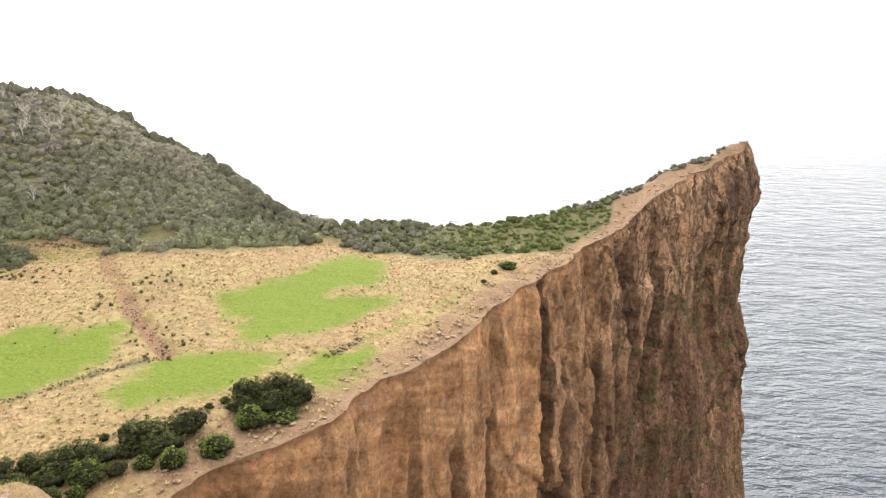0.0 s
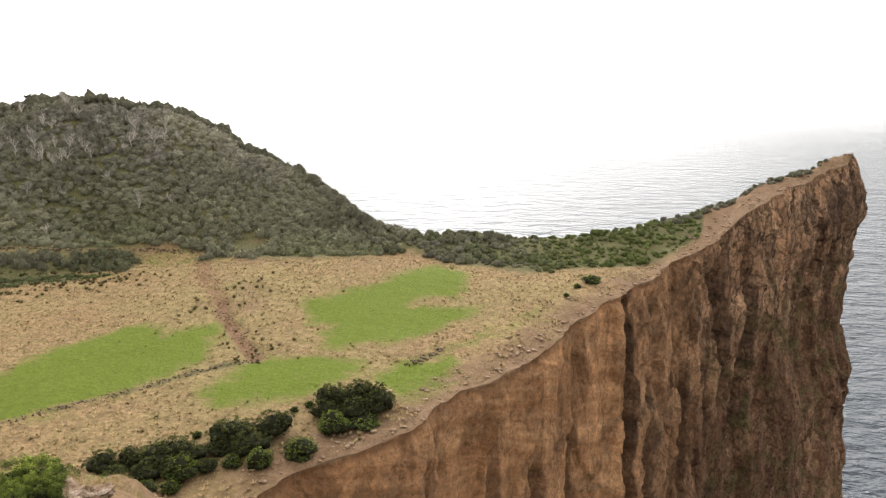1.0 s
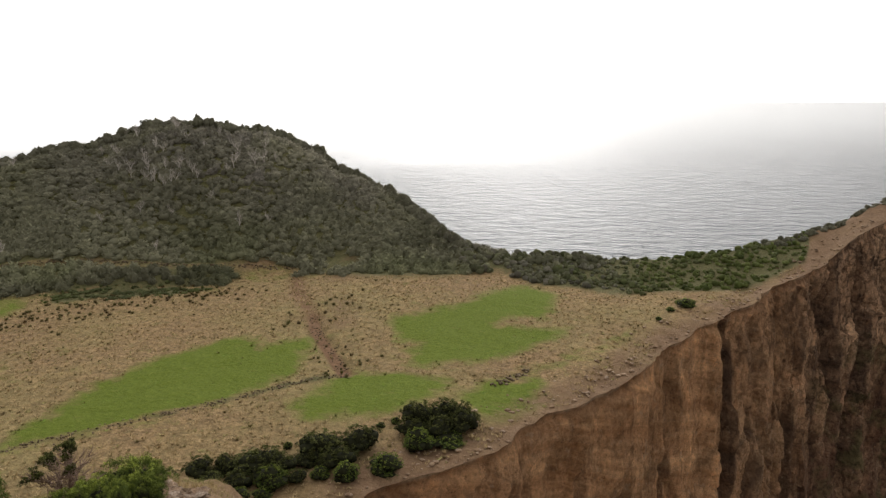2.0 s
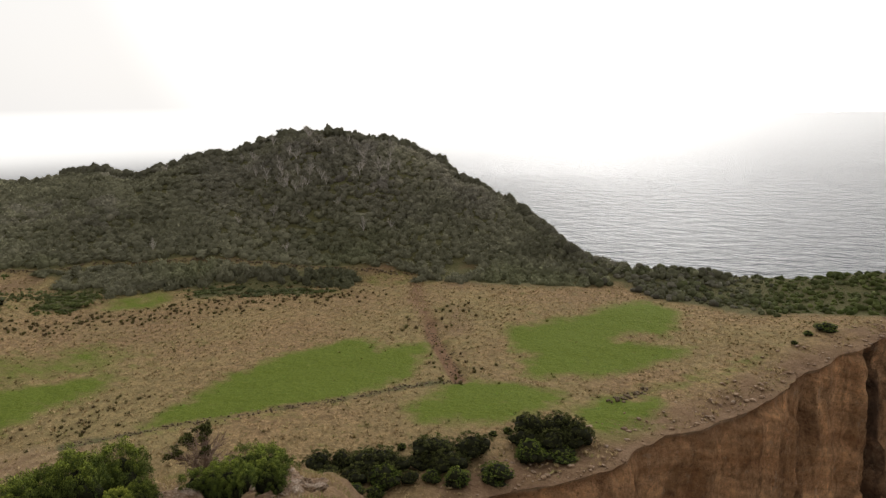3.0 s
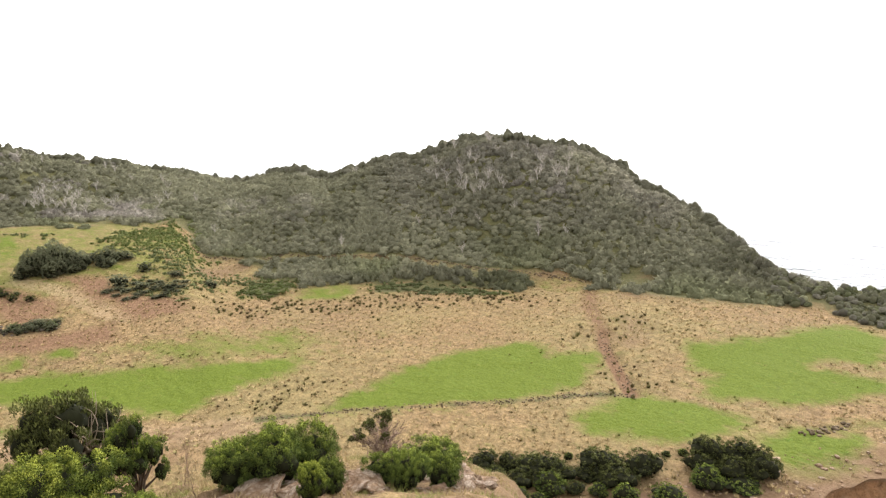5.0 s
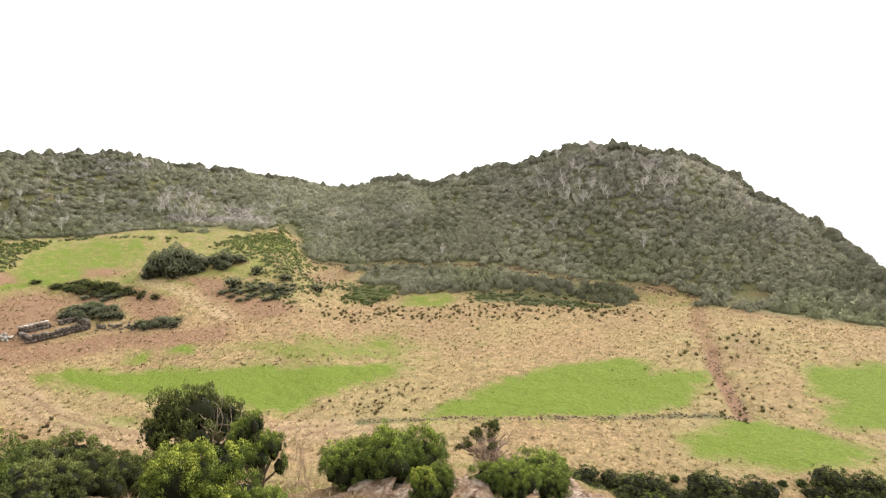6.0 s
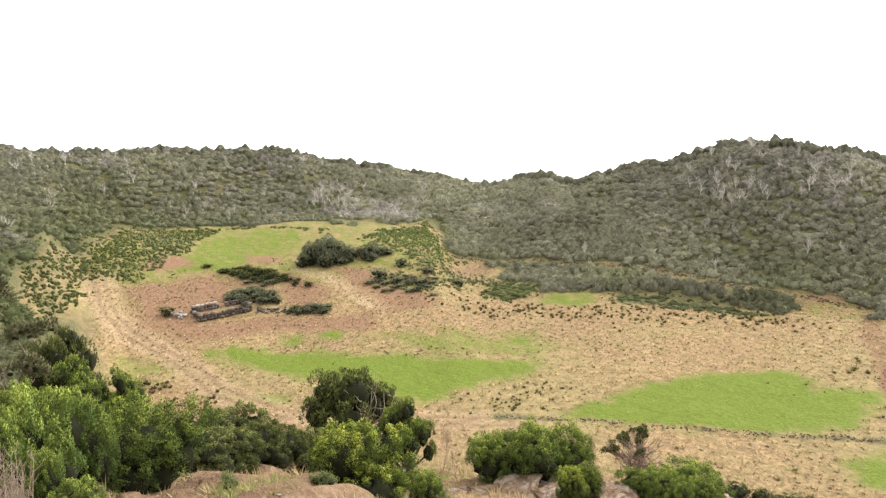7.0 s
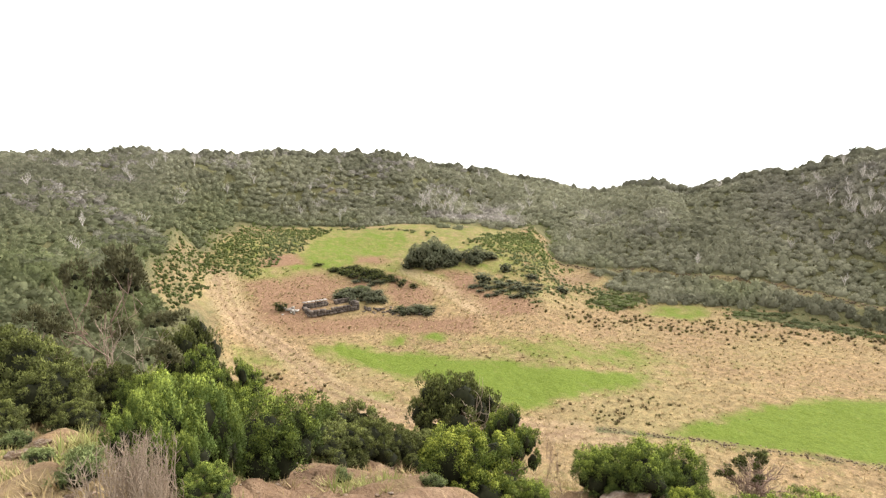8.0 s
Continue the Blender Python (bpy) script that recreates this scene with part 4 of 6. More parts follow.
def branching(rng, height, radius, levels=3, spread=0.7, forks=3, lean=(0, 0, 1), steps=5):
    """Limbs that fork: the trunk first, then ever finer ones."""
    trunk = limb(rng, (0, 0, -0.05 * height), lean, height * 0.5, radius, steps, 0.15)
    grown, tips = [trunk], [trunk]
    for level in range(levels):
        fresh = []
        for path in tips:
            for _ in range(forks):
                k = rng.integers(max(1, len(path) // 2 - (level > 0)), len(path))
                s = np.array(path[k])
                way = np.array(path[k][:3]) - np.array(path[k - 1][:3])
                way = way / (np.linalg.norm(way) + 1e-9) + spread * rng.standard_normal(3) * (1, 1, 0.5) + (0, 0, 0.25)
                fresh.append(limb(rng, s[:3], way, height * 0.5 * 0.68 ** (level + 1) * rng.uniform(0.7, 1.2), max(s[3] * 0.75, radius * 0.12), max(3, steps - level)))
        grown += fresh
        tips = fresh
    return grown


def part(name, arrays, mat, parent, label="", attrs=None, smooth=False, inner=0, normals=None):
    ob = mesh_object(name, arrays[0], arrays[1], mat, attrs, smooth, inner, normals)
    ob.parent = parent
    return tagged(ob, label)


def thing(name, label, category, group=""):
    return tagged(new(name), label, category, group)


def stems_for(rng, lobes, radius, sides=5, share=1.0):
    paths = []
    for q in lobes[: max(3, int(len(lobes) * share))]:
        mid = (q[0] * 0.35 + 0.03 * rng.standard_normal(), q[1] * 0.35 + 0.03 * rng.standard_normal(), q[2] * 0.45)
        b = rng.standard_normal(2) * 0.03
        paths.append([(b[0], b[1], -0.08, radius), (*mid, radius * 0.75), (q[0] * 0.8, q[1] * 0.8, q[2] * 0.8, radius * 0.5), (q[0], q[1], q[2] + q[5] * 0.5, radius * 0.2)])
    return tube_arrays(paths, sides)


def head_crown(rng, heads, tufts, per, length, radius, leaf, width, upright=0.6, core=0.72):
    """A crown of rounded leaf tufts crowded over a few heads: each tuft is painted dark at its foot and light, with
    fresh shoots, on top.
    """
    heads = np.asarray(heads, float)
    bv, bf = ball(8, 7)
    verts, faces, lit_shoots, round_way, n = [], [], [], [], 0
    for q in heads:
        round_way.append(bv / np.linalg.norm(bv, axis=1)[:, None])
        w = bv * q[3:] * core * (1 + 0.14 * rng.standard_normal((len(bv), 1))) + q[:3]
        verts.append(w), faces.append(bf + n), lit_shoots.append(np.zeros(len(w)))
        n += len(w)
    area = heads[:, 3] * heads[:, 5]
    pick = rng.choice(len(heads), tufts, p=area / area.sum())
    d = rng.standard_normal((tufts, 3))
    d[:, 2] = np.where(rng.uniform(size=tufts) < 0.55, np.abs(d[:, 2]), d[:, 2])
    d /= np.linalg.norm(d, axis=1)[:, None]
    foot = heads[pick, :3] + d * heads[pick, 3:] * rng.uniform(0.76, 1.02, (tufts, 1))
    keep = foot[:, 2] > 0.02
    for k, q in enumerate(heads):
        keep &= (np.linalg.norm((foot - q[:3]) / q[3:], axis=1) > 0.72) | (pick == k)
    foot, d = foot[keep], d[keep]
    m = len(foot)
    axis = d * (1 - upright) + (0, 0, upright) + 0.12 * rng.standard_normal((m, 3))
    axis /= np.linalg.norm(axis, axis=1)[:, None]
    size = rng.uniform(0.65, 1.3, m)
    # low tufts get darker colour, high ones lighter, as light from above
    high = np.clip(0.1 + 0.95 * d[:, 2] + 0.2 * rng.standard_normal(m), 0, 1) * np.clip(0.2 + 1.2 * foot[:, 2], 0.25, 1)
    foot, axis, size, high = (np.repeat(v, per, 0) for v in (foot, axis, size, high))
    out = rng.standard_normal((m * per, 3))
    out /= np.linalg.norm(out, axis=1)[:, None]
    up = (out * axis).sum(1)
    out = np.where((up < -0.45)[:, None], out - 2 * up[:, None] * axis, out)
    up = (out * axis).sum(1)
    shell = rng.uniform(0.55, 1.0, m * per)
    along = np.clip(up, -1, 1)[:, None] * axis
    base = foot + axis * (0.4 * length * size)[:, None] + (along * length * 0.6 + (out - along) * radius) * (size * shell)[:, None]
    way = 0.4 * out + 0.6 * axis + 0.4 * rng.standard_normal(base.shape)
    way /= np.linalg.norm(way, axis=1)[:, None]
    across = np.cross(way, out + 0.35 * rng.standard_normal(base.shape))
    across /= np.linalg.norm(across, axis=1)[:, None]
    across *= np.sign((np.cross(across, way) * out).sum(1))[:, None]
    long = (leaf * rng.uniform(0.7, 1.25, m * per))[:, None]
    quad = np.stack([base, base + way * long * 0.55 + across * width * 0.5, base + way * long, base + way * long * 0.55 - across * width * 0.5], 1)
    k = np.arange(m * per)[:, None] * 4 + np.arange(4) + n
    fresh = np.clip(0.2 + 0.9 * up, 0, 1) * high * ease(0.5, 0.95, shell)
    verts.append(quad.reshape(-1, 3)), faces.append(k), lit_shoots.append(np.repeat(fresh, 4))
    soft = 0.8 * out + 0.3 * axis + 0.15 * rng.standard_normal(out.shape)
    round_way.append(np.repeat(soft / np.linalg.norm(soft, axis=1)[:, None], 4, 0))
    return np.concatenate(verts), np.concatenate(faces), np.concatenate(lit_shoots), np.concatenate(round_way)


def bush_heads(rng, count, low=0.1, flat=0.9):
    """Rounded heads of unlike size, packed into a unit bush."""
    q = [(0.05 * rng.standard_normal(), 0.05 * rng.standard_normal(), 0.50, 0.31, 0.31, 0.40 * flat)]
    for k in range(count - 1):
        a = 6.283 * (k + rng.uniform(-0.3, 0.3)) / (count - 1)
        s, r = rng.uniform(0.16, 0.26), rng.uniform(0.17, 0.30)
        q.append((r * math.cos(a), r * math.sin(a), rng.uniform(low + 0.05, 0.6), s, s, s * rng.uniform(0.85, 1.2) * flat))
    return np.array(q)


def make_bush(seed, name, label, mat, heads=7, tufts=420, per=26, length=0.075, radius=0.036, leaf=0.03, width=0.013, upright=0.6, low=0.1, core=0.72):
    """A bush about 1 wide and 1 high: crown and stems."""
    rng = np.random.default_rng(seed)
    root = thing(name, label, "bush")
    q = bush_heads(rng, heads, low)
    v, f, y, nrm = head_crown(rng, q, tufts, per, length, radius, leaf, width, upright, core)
    part("crown", (v, f), mat, root, attrs={"lit_shoots": y}, inner=len(q) * 48, normals=nrm)
    part("branchwork", stems_for(rng, q, 0.02), BARK, root, "brown woody stems")
    return root


def make_tree(seed, name, label, mat, trunk_h=0.45, dead=0.0):
    """A small wind-shaped tree: forked trunk, limbs to each part of a flat, open crown."""
    rng = np.random.default_rng(seed)
    root = thing(name, label, "tree")
    q = []
    for k in range(26):
        a, r = 2.4 * k, 0.40 * math.sqrt((k + 0.4) / 26)
        s = rng.uniform(0.07, 0.125)
        q.append((r * math.cos(a), r * math.sin(a), 0.86 - 1.3 * r * r - rng.uniform(0, 0.22), s, s, s * 0.75))
    q = np.array(q)
    v, f, y, nrm = head_crown(rng, q, 420, 46, 0.075, 0.034, 0.022, 0.0095, 0.65, 0.8)
    part("crown", (v, f), mat, root, attrs={"lit_shoots": y}, inner=len(q) * 48, normals=nrm)
    trunk = [[(0, 0, -0.25, 0.04), (0.03, 0.01, trunk_h * 0.5, 0.034), (-0.02, 0.02, trunk_h, 0.028), (0.03, 0.0, trunk_h + 0.2, 0.016)],
             [(0.01, 0.0, trunk_h * 0.3, 0.026), (-0.12, 0.05, trunk_h * 0.8, 0.02), (-0.24, 0.06, trunk_h + 0.18, 0.012)]]
    part("trunk", tube_arrays(trunk, 7), BARK, root, "crooked grey-brown trunk", smooth=True)
    limbs = []
    for k in q:
        s = (0.02 * rng.standard_normal(), 0.02 * rng.standard_normal(), trunk_h - 0.1 * rng.uniform())
        limbs.append([(*s, 0.018), (k[0] * 0.5, k[1] * 0.5, (k[2] + trunk_h) * 0.48, 0.013), (k[0], k[1], k[2], 0.005)])
    part("branchwork", tube_arrays(limbs, 5), BARK, root, "thin branching limbs")
    if dead:
        bare = []
        for _ in range(22):
            way = np.array((0.5 + 0.4 * rng.standard_normal(), 0.4 * rng.standard_normal(), 0.45))
            bare.append(limb(rng, (0.18, 0, trunk_h + 0.05 + 0.15 * rng.uniform()), way, 0.36 * dead, 0.006, 6, 0.3))
        part("dead_branchwork", tube_arrays(bare, 4), BARK_PALE, root, "bleached leafless branches")
    return root


def make_bare(seed, name, label, mat, levels=3, forks=4, radius=0.03, spread=0.7, foliage=0, leaf_mat=None, lean=(0.1, 0, 1), clump=0.1):
    """A leafless or half-dead shrub or tree, about 1 high."""
    rng = np.random.default_rng(seed)
    root = thing(name, label, "tree" if radius > 0.02 else "shrub")
    grown = branching(rng, 1.0, radius, levels, spread, forks, lean)
    part("trunk", tube_arrays(grown[:1 + forks], 6), mat, root, smooth=True)
    part("twig_spray", tube_arrays(grown[1 + forks:], 3), mat, root, "fine bare twigs")
    if foliage:
        tips = np.array([g[-1][:3] for g in grown[1:]])
        tips = tips[np.argsort(-tips[:, 2] + 0.3 * rng.standard_normal(len(tips)))][: foliage * 5]
        q = np.array([(*tips[k * 5 + rng.integers(0, 5)], s, s, s * 0.6) for k, s in enumerate(clump * rng.uniform(0.7, 1.3, foliage))])
        q = np.concatenate([q * (1, 1, 1, 0.6, 0.6, 0.6) + np.pad(clump * 0.75 * rng.standard_normal((len(q), 3)) * (1, 1, 0.5), ((0, 0), (0, 3))) for _ in range(4)])
        v, f, y, nrm = head_crown(rng, q, foliage * 34, 26, 0.05, 0.024, 0.026, 0.011, 0.6, 0.34)
        part("crown", (v, f), leaf_mat, root, "sparse dusky leaf clumps", attrs={"lit_shoots": y * 0.8}, inner=len(q) * 48, normals=nrm)
    return root


def make_feathery(seed, name, label, mat):
    """A tuft of many fine upright dry stems with short side twigs."""
    rng = np.random.default_rng(seed)
    root = thing(name, label, "shrub")
    stems, twigs = [], []
    for _ in range(46):
        a, r = rng.uniform(0, 6.28), 0.3 * math.sqrt(rng.uniform())
        s = limb(rng, (r * math.cos(a), r * math.sin(a), -0.1), (0.5 * r * math.cos(a), 0.5 * r * math.sin(a), 1.0), rng.uniform(0.7, 1.1), 0.012, 7, 0.07, 0.05)
        stems.append(s)
        for k in range(2, 8):
            for _ in range(3):
                w = np.array((rng.standard_normal(), rng.standard_normal(), 1.6))
                twigs.append(limb(rng, s[k][:3], w, rng.uniform(0.08, 0.2), 0.006, 2, 0.1))
    part("dry_stalk", tube_arrays(stems, 4), mat, root)
    part("twig_spray", tube_arrays(twigs, 3), mat, root, "fine upright dry twigs")
    return root


def set_at(ob, x, y, wide, tall, turn=0.0, sink=0.15, lean=0.0):
    """Stand a unit plant on the ground, at a width and a height."""
    z = float(height(x, y)) - sink * tall
    return Matrix.Translation((x, y, z)) @ Euler((0, radians(lean), radians(turn))).to_matrix().to_4x4() @ Matrix.Diagonal((wide, wide, tall * 1.09, 1))


def grow(ob, spots, group=""):
    """The first spot takes the thing itself, the others copies. A spot: x, y, width, height, turn[, label]."""
    made = []
    for k, (x, y, wide, tall, turn, *label) in enumerate(spots):
        m = set_at(ob, x, y, wide, tall, turn)
        o = ob if k == 0 else copy_thing(ob, m)
        made.append((o, m))
        tagged(o, label[0] if label else "", group=group)
    made[0][0].matrix_basis = made[0][1]
    for o, m in made[1:]:
        o.matrix_basis = m
    return [o for o, _ in made]

# ---- stands of bushes and trees ----
shoots = make_bush(3, "bush", "bright green bush with upright leafy plumes on the near slope", LEAF_GREEN, 8, 240, 150, 0.22, 0.056, 0.024, 0.011, 0.88, core=0.66)
grow(shoots, [(-9.35, -1.35, 1.15, 1.4, 0), (-9.9, -0.95, 1.0, 1.3, 70), (-8.5, -1.75, 0.75, 0.98, 200, "dark green bush beside brighter plumes"), (-8.35, -1.4, 0.55, 0.72, 130, "small upright bright green bush beside dry twigs"),
              (-7.9, -1.1, 0.7, 0.42, 200, "low bright green bush by bare earth")], "bushes of the near slope")
dense = make_bush(5, "bush", "dense rounded green bush with dark underside on the near slope", LEAF_DEEP, 9, 270, 165, 0.18, 0.062, 0.02, 0.010, 0.78, core=0.68)
grow(dense, [(-11.0, -0.1, 1.75, 1.55, 20), (-14.2, 8.2, 1.6, 1.4, 80, "broad dark green bush under the brink of the slope"), (-13.7, 9.0, 2.0, 1.85, 160, "broad dark green bush under the brink of the slope"), (-14.0, 10.5, 1.8, 1.85, 250), (-14.3, 9.5, 1.8, 1.7, 320), (-12.2, 9.6, 1.0, 1.0, 45, "small green bush among slab rocks"), (-12.7, 12.3, 1.5, 1.15, 140), (-13.4, 15.2, 2.1, 1.5, 90),
             (-11.8, 12.0, 1.15, 1.35, 300, "rounded green bush beside slab rocks"), (-11.4, 13.0, 1.25, 1.2, 35, "rounded green bush beside slab rocks"), (-10.5, 4.3, 0.8, 0.95, 100, "small green bush at the foot of a larger one"),
             (-16.4, -1.9, 1.5, 1.7, 150), (-16.2, -0.5, 1.2, 1.3, 10)], "bushes of the near slope")
yellow = make_bush(8, "bush", "rounded bush with yellow-green fresh shoots", LEAF_YELLOW, 11, 330, 170, 0.15, 0.056, 0.019, 0.010, 0.72, core=0.72)
grow(yellow, [(-10.75, 3.2, 1.95, 1.5, 0), (-11.5, 8.5, 0.8, 1.1, 90, "small yellow-green bush at the brink")], "bushes of the near slope")
pale = make_bush(9, "bush", "low pale green bush on the bare near slope", LEAF_PALE, 5, 150, 30, 0.2, 0.06, 0.07, 0.014, 0.9)
grow(pale, [(-7.85, -2.25, 0.62, 0.42, 0), (-9.5, -2.9, 0.42, 0.24, 60), (-8.3, -3.4, 0.3, 0.2, 120), (-10.4, 0.9, 0.35, 0.25, 180), (-9.4, 2.0, 0.4, 0.24, 240), (-11.6, -3.6, 0.5, 0.3, 300)], "low pale bushes")
hedge = make_bush(11, "bush", "low dull green bush in a straggling hedge", LEAF_HEDGE, 8, 220, 90, 0.12, 0.05, 0.026, 0.012, 0.65, core=0.7)
grow(hedge, [(-13.5, 1.1, 1.5, 1.0, 0), (-14.2, 1.8, 1.4, 1.0, 60), (-14.6, 2.5, 1.3, 1.1, 120), (-15.2, 3.2, 1.4, 1.2, 180), (-15.8, 3.9, 1.5, 1.35, 240), (-16.6, 1.6, 1.9, 1.5, 300), (-16.9, 4.9, 1.6, 1.5, 20), (-17.4, 2.8, 2.0, 1.8, 75),
             (-13.7, 1.9, 0.6, 0.5, 90), (-14.4, 3.4, 0.7, 0.6, 200), (-16.5, -4.3, 2.2, 2.0, 70), (-15.5, -3.6, 1.7, 1.6, 150), (-15.4, -4.3, 1.5, 1.0, 210), (-17.4, -5.2, 2.2, 2.3, 280), (-17.6, -2.9, 1.6, 1.5, 330),
             (-20.5, -3.6, 2.3, 1.6, 15), (-22.5, -5.0, 2.5, 1.9, 95), (-24.7, -2.5, 2.0, 1.8, 175), (-22.9, -1.9, 1.7, 1.5, 255), (-14.0, -3.2, 1.0, 0.8, 20), (-13.4, -4.2, 1.1, 0.9, 120)], "hedge of low bushes")
tree = make_tree(14, "tree", "small dark green tree with a crooked trunk and some dead branches", LEAF_HEDGE, dead=1.0)
grow(tree, [(-18.2, 6.1, 3.3, 4.1, 20), (-19.7, -1.1, 1.9, 3.8, 140, "small dusky tree with a thin ragged crown")], "small trees")
leafy = make_tree(15, "tree", "small leafy green tree behind the bushes of the slope", LEAF_DEEP, 0.3)
grow(leafy, [(-17.7, -0.9, 1.8, 2.6, 0), (-17.7, 0.05, 1.1, 2.5, 90), (-15.9, 6.6, 1.6, 2.8, 200, "leafy green tree crowded against a darker one")], "small trees")
bare = make_bare(17, "tree", "half-dead small tree with bare limbs and dusky leaf clumps", BARK_DRY, 3, 4, 0.03, 0.75, 5, LEAF_DUSK, clump=0.095)
grow(bare, [(-20.2, -3.1, 3.6, 4.9, 110, "tall half-dead tree with tangled bare limbs"), (-22.3, -4.4, 2.6, 3.4, 10)], "half-dead trees")
twiggy = make_bare(19, "tree", "small crooked tree with bare twigs and dusky leaf clumps", BARK_DRY, 3, 8, 0.05, 0.7, 6, LEAF_HEDGE, (0.3, 0.2, 1), 0.06)
grow(twiggy, [(-14.6, 13.4, 2.3, 2.0, 0)])
ghost = make_bare(18, "tree", "half-dead grey tree with bare limbs and dusky leaf clumps", BARK_PALE, 2, 5, 0.026, 0.75, 4, LEAF_DUSK, (0.3, 0.1, 1), 0.085)
grow(ghost, [(-18.0, -2.3, 2.6, 2.9, 40), (-18.8, -3.0, 2.2, 3.0, 160)])
dry = make_bare(21, "shrub", "leafless red-brown shrub with fine upright twigs", BARK_DRY, 3, 5, 0.014, 0.42)
grow(dry, [(-18.0, 8.8, 1.0, 2.2, 0), (-14.7, 7.5, 1.0, 1.5, 250), (-21.5, -0.2, 2.0, 2.2, 20), (-15.8, 15.2, 1.2, 1.2, 100)], "dry shrubs")
feather = make_feathery(22, "shrub", "dry grey-brown feathery shrub on the near slope", BARK_PALE)
grow(feather, [(-6.95, -1.85, 0.75, 0.62, 0), (-7.25, -1.6, 0.6, 0.66, 120), (-6.8, -1.5, 0.5, 0.5, 240)], "dry feathery shrubs")

meadow_bush = make_bush(24, "bush", "dark green rounded bush on the meadow near the cliff edge", LEAF_DARK, 11, 260, 20, 0.06, 0.034, 0.036, 0.02, 0.5, core=0.74)
grow(meadow_bush, [(-16.0, 51.5, 3.6, 2.8, 0), (-13.9, 52.4, 3.7, 2.7, 60), (-12.2, 52.1, 3.5, 2.7, 120), (-16.1, 49.8, 2.7, 1.9, 180), (-13.7, 50.3, 3.0, 2.2, 240), (-12.5, 51.2, 3.0, 1.9, 300),
                   (-22.3, 45.0, 4.0, 2.4, 20), (-22.7, 43.4, 2.5, 1.3, 80), (-20.1, 44.2, 3.3, 1.9, 140), (-19.2, 46.6, 3.7, 2.5, 200), (-26.5, 41.7, 3.7, 1.8, 260), (-28.1, 40.9, 2.2, 1.9, 320),
                   (-24.4, 40.7, 2.9, 1.7, 30), (-29.6, 39.8, 3.0, 1.9, 90), (-26.0, 39.3, 2.5, 1.6, 150), (-22.1, 41.0, 1.8, 1.3, 210), (-27.9, 38.6, 2.4, 1.5, 75), (-31.4, 38.0, 2.6, 1.6, 10), (-25.4, 41.8, 3.7, 2.2, 45), (-23.9, 42.2, 2.7, 1.7, 165), (-20.7, 43.5, 2.4, 1.6, 285)], "bushes near the cliff edge")
low_bush = make_bush(27, "bush", "low bright green bush on bare earth by the cliff edge", LEAF_GREEN, 9, 240, 16, 0.07, 0.036, 0.038, 0.022, 0.55, core=0.82)
grow(low_bush, [(-16.3, 43.9, 3.1, 1.6, 0), (-14.7, 47.8, 2.9, 2.1, 120, "rounded bright green bush at the edge of a cluster"), (-12.8, 49.1, 3.4, 0.9, 60, "spreading low green bush at the edge of a cluster"), (-23.6, 40.1, 2.9, 2.0, 170), (-18.8, 42.2, 2.2, 1.8, 250),
                (-20.7, 41.9, 1.7, 1.0, 90), (-19.0, 50.5, 0.9, 0.5, 80), (-18.0, 51.4, 1.0, 0.7, 10), (-25.2, 45.4, 0.9, 0.7, 300), (-25.0, 37.6, 1.9, 1.2, 15), (-23.6, 38.4, 1.6, 1.0, 200),
                (8.9, 88.9, 3.0, 1.2, 40), (6.9, 87.0, 1.3, 0.7, 110), (5.3, 83.7, 0.9, 0.6, 190)], "low bushes near the cliff edge")

# the thickets by the ruin and the copse on the valley floor
def cluster(seed, cx, cy, long, short, turn, count, wide, tall):
    """Spots for bushes crowded into an oval, higher towards its middle."""
    rng = np.random.default_rng(seed)
    c, d = math.cos(radians(turn)), math.sin(radians(turn))
    spots = []
    for k in range(count):
        a, r = 2.4 * k + rng.uniform(-0.4, 0.4), math.sqrt((k + 0.5) / count)
        u, v = long * r * math.cos(a), short * r * math.sin(a)
        spots.append((cx + u * c - v * d, cy + u * d + v * c, wide * rng.uniform(0.7, 1.25), tall * rng.uniform(0.65, 1.1) * (1.1 - 0.45 * r), rng.uniform(0, 360)))
    return spots


thicket = make_bush(31, "bush", "grey-green thicket bush beside the ruined hut", LEAF_GREY, 8, 160, 14, 0.07, 0.042, 0.05, 0.028, 0.5, core=0.5)
grow(thicket, cluster(1, -101.2, 24.8, 4.0, 2.4, 60, 20, 2.1, 2.0) + cluster(2, -93.2, 30.6, 3.2, 1.6, 65, 13, 1.8, 1.4) + cluster(3, -106.5, 27.5, 2.6, 1.4, 50, 5, 2.0, 1.0) + cluster(8, -95.5, 46.8, 6.4, 3.6, 62, 24, 2.0, 0.8)
     + [(-99.6, 44.8, 3.6, 2.2, 30), (-96.5, 46.6, 2.6, 1.2, 120), (-93.5, 49.0, 3.0, 1.3, 200), (-91.5, 47.2, 2.0, 0.9, 260), (-97.5, 52.5, 3.0, 1.2, 80), (-94.5, 56.5, 2.8, 1.4, 10), (-103, 50.5, 3.0, 1.6, 300)], "thicket round the ruin")
dark_thicket = make_bush(32, "bush", "dark green thicket bush on the valley floor", LEAF_HEDGE, 9, 170, 14, 0.07, 0.04, 0.046, 0.026, 0.5, core=0.5)
grow(dark_thicket, cluster(4, -111.0, 27.6, 6.6, 2.4, 40, 24, 2.3, 1.6) + [(-103.6, 31.9, 1.6, 1.2, 190), (-102.0, 33.4, 1.6, 1.3, 20), (-100.1, 12.2, 2.4, 1.7, 270), (-118, 21.5, 2.2, 0.8, 40)], "thicket round the ruin")
pale_thicket = make_bush(37, "bush", "pale grey-green bush among darker thicket", LEAF_PALE, 7, 130, 14, 0.07, 0.042, 0.05, 0.028, 0.5, core=0.5)
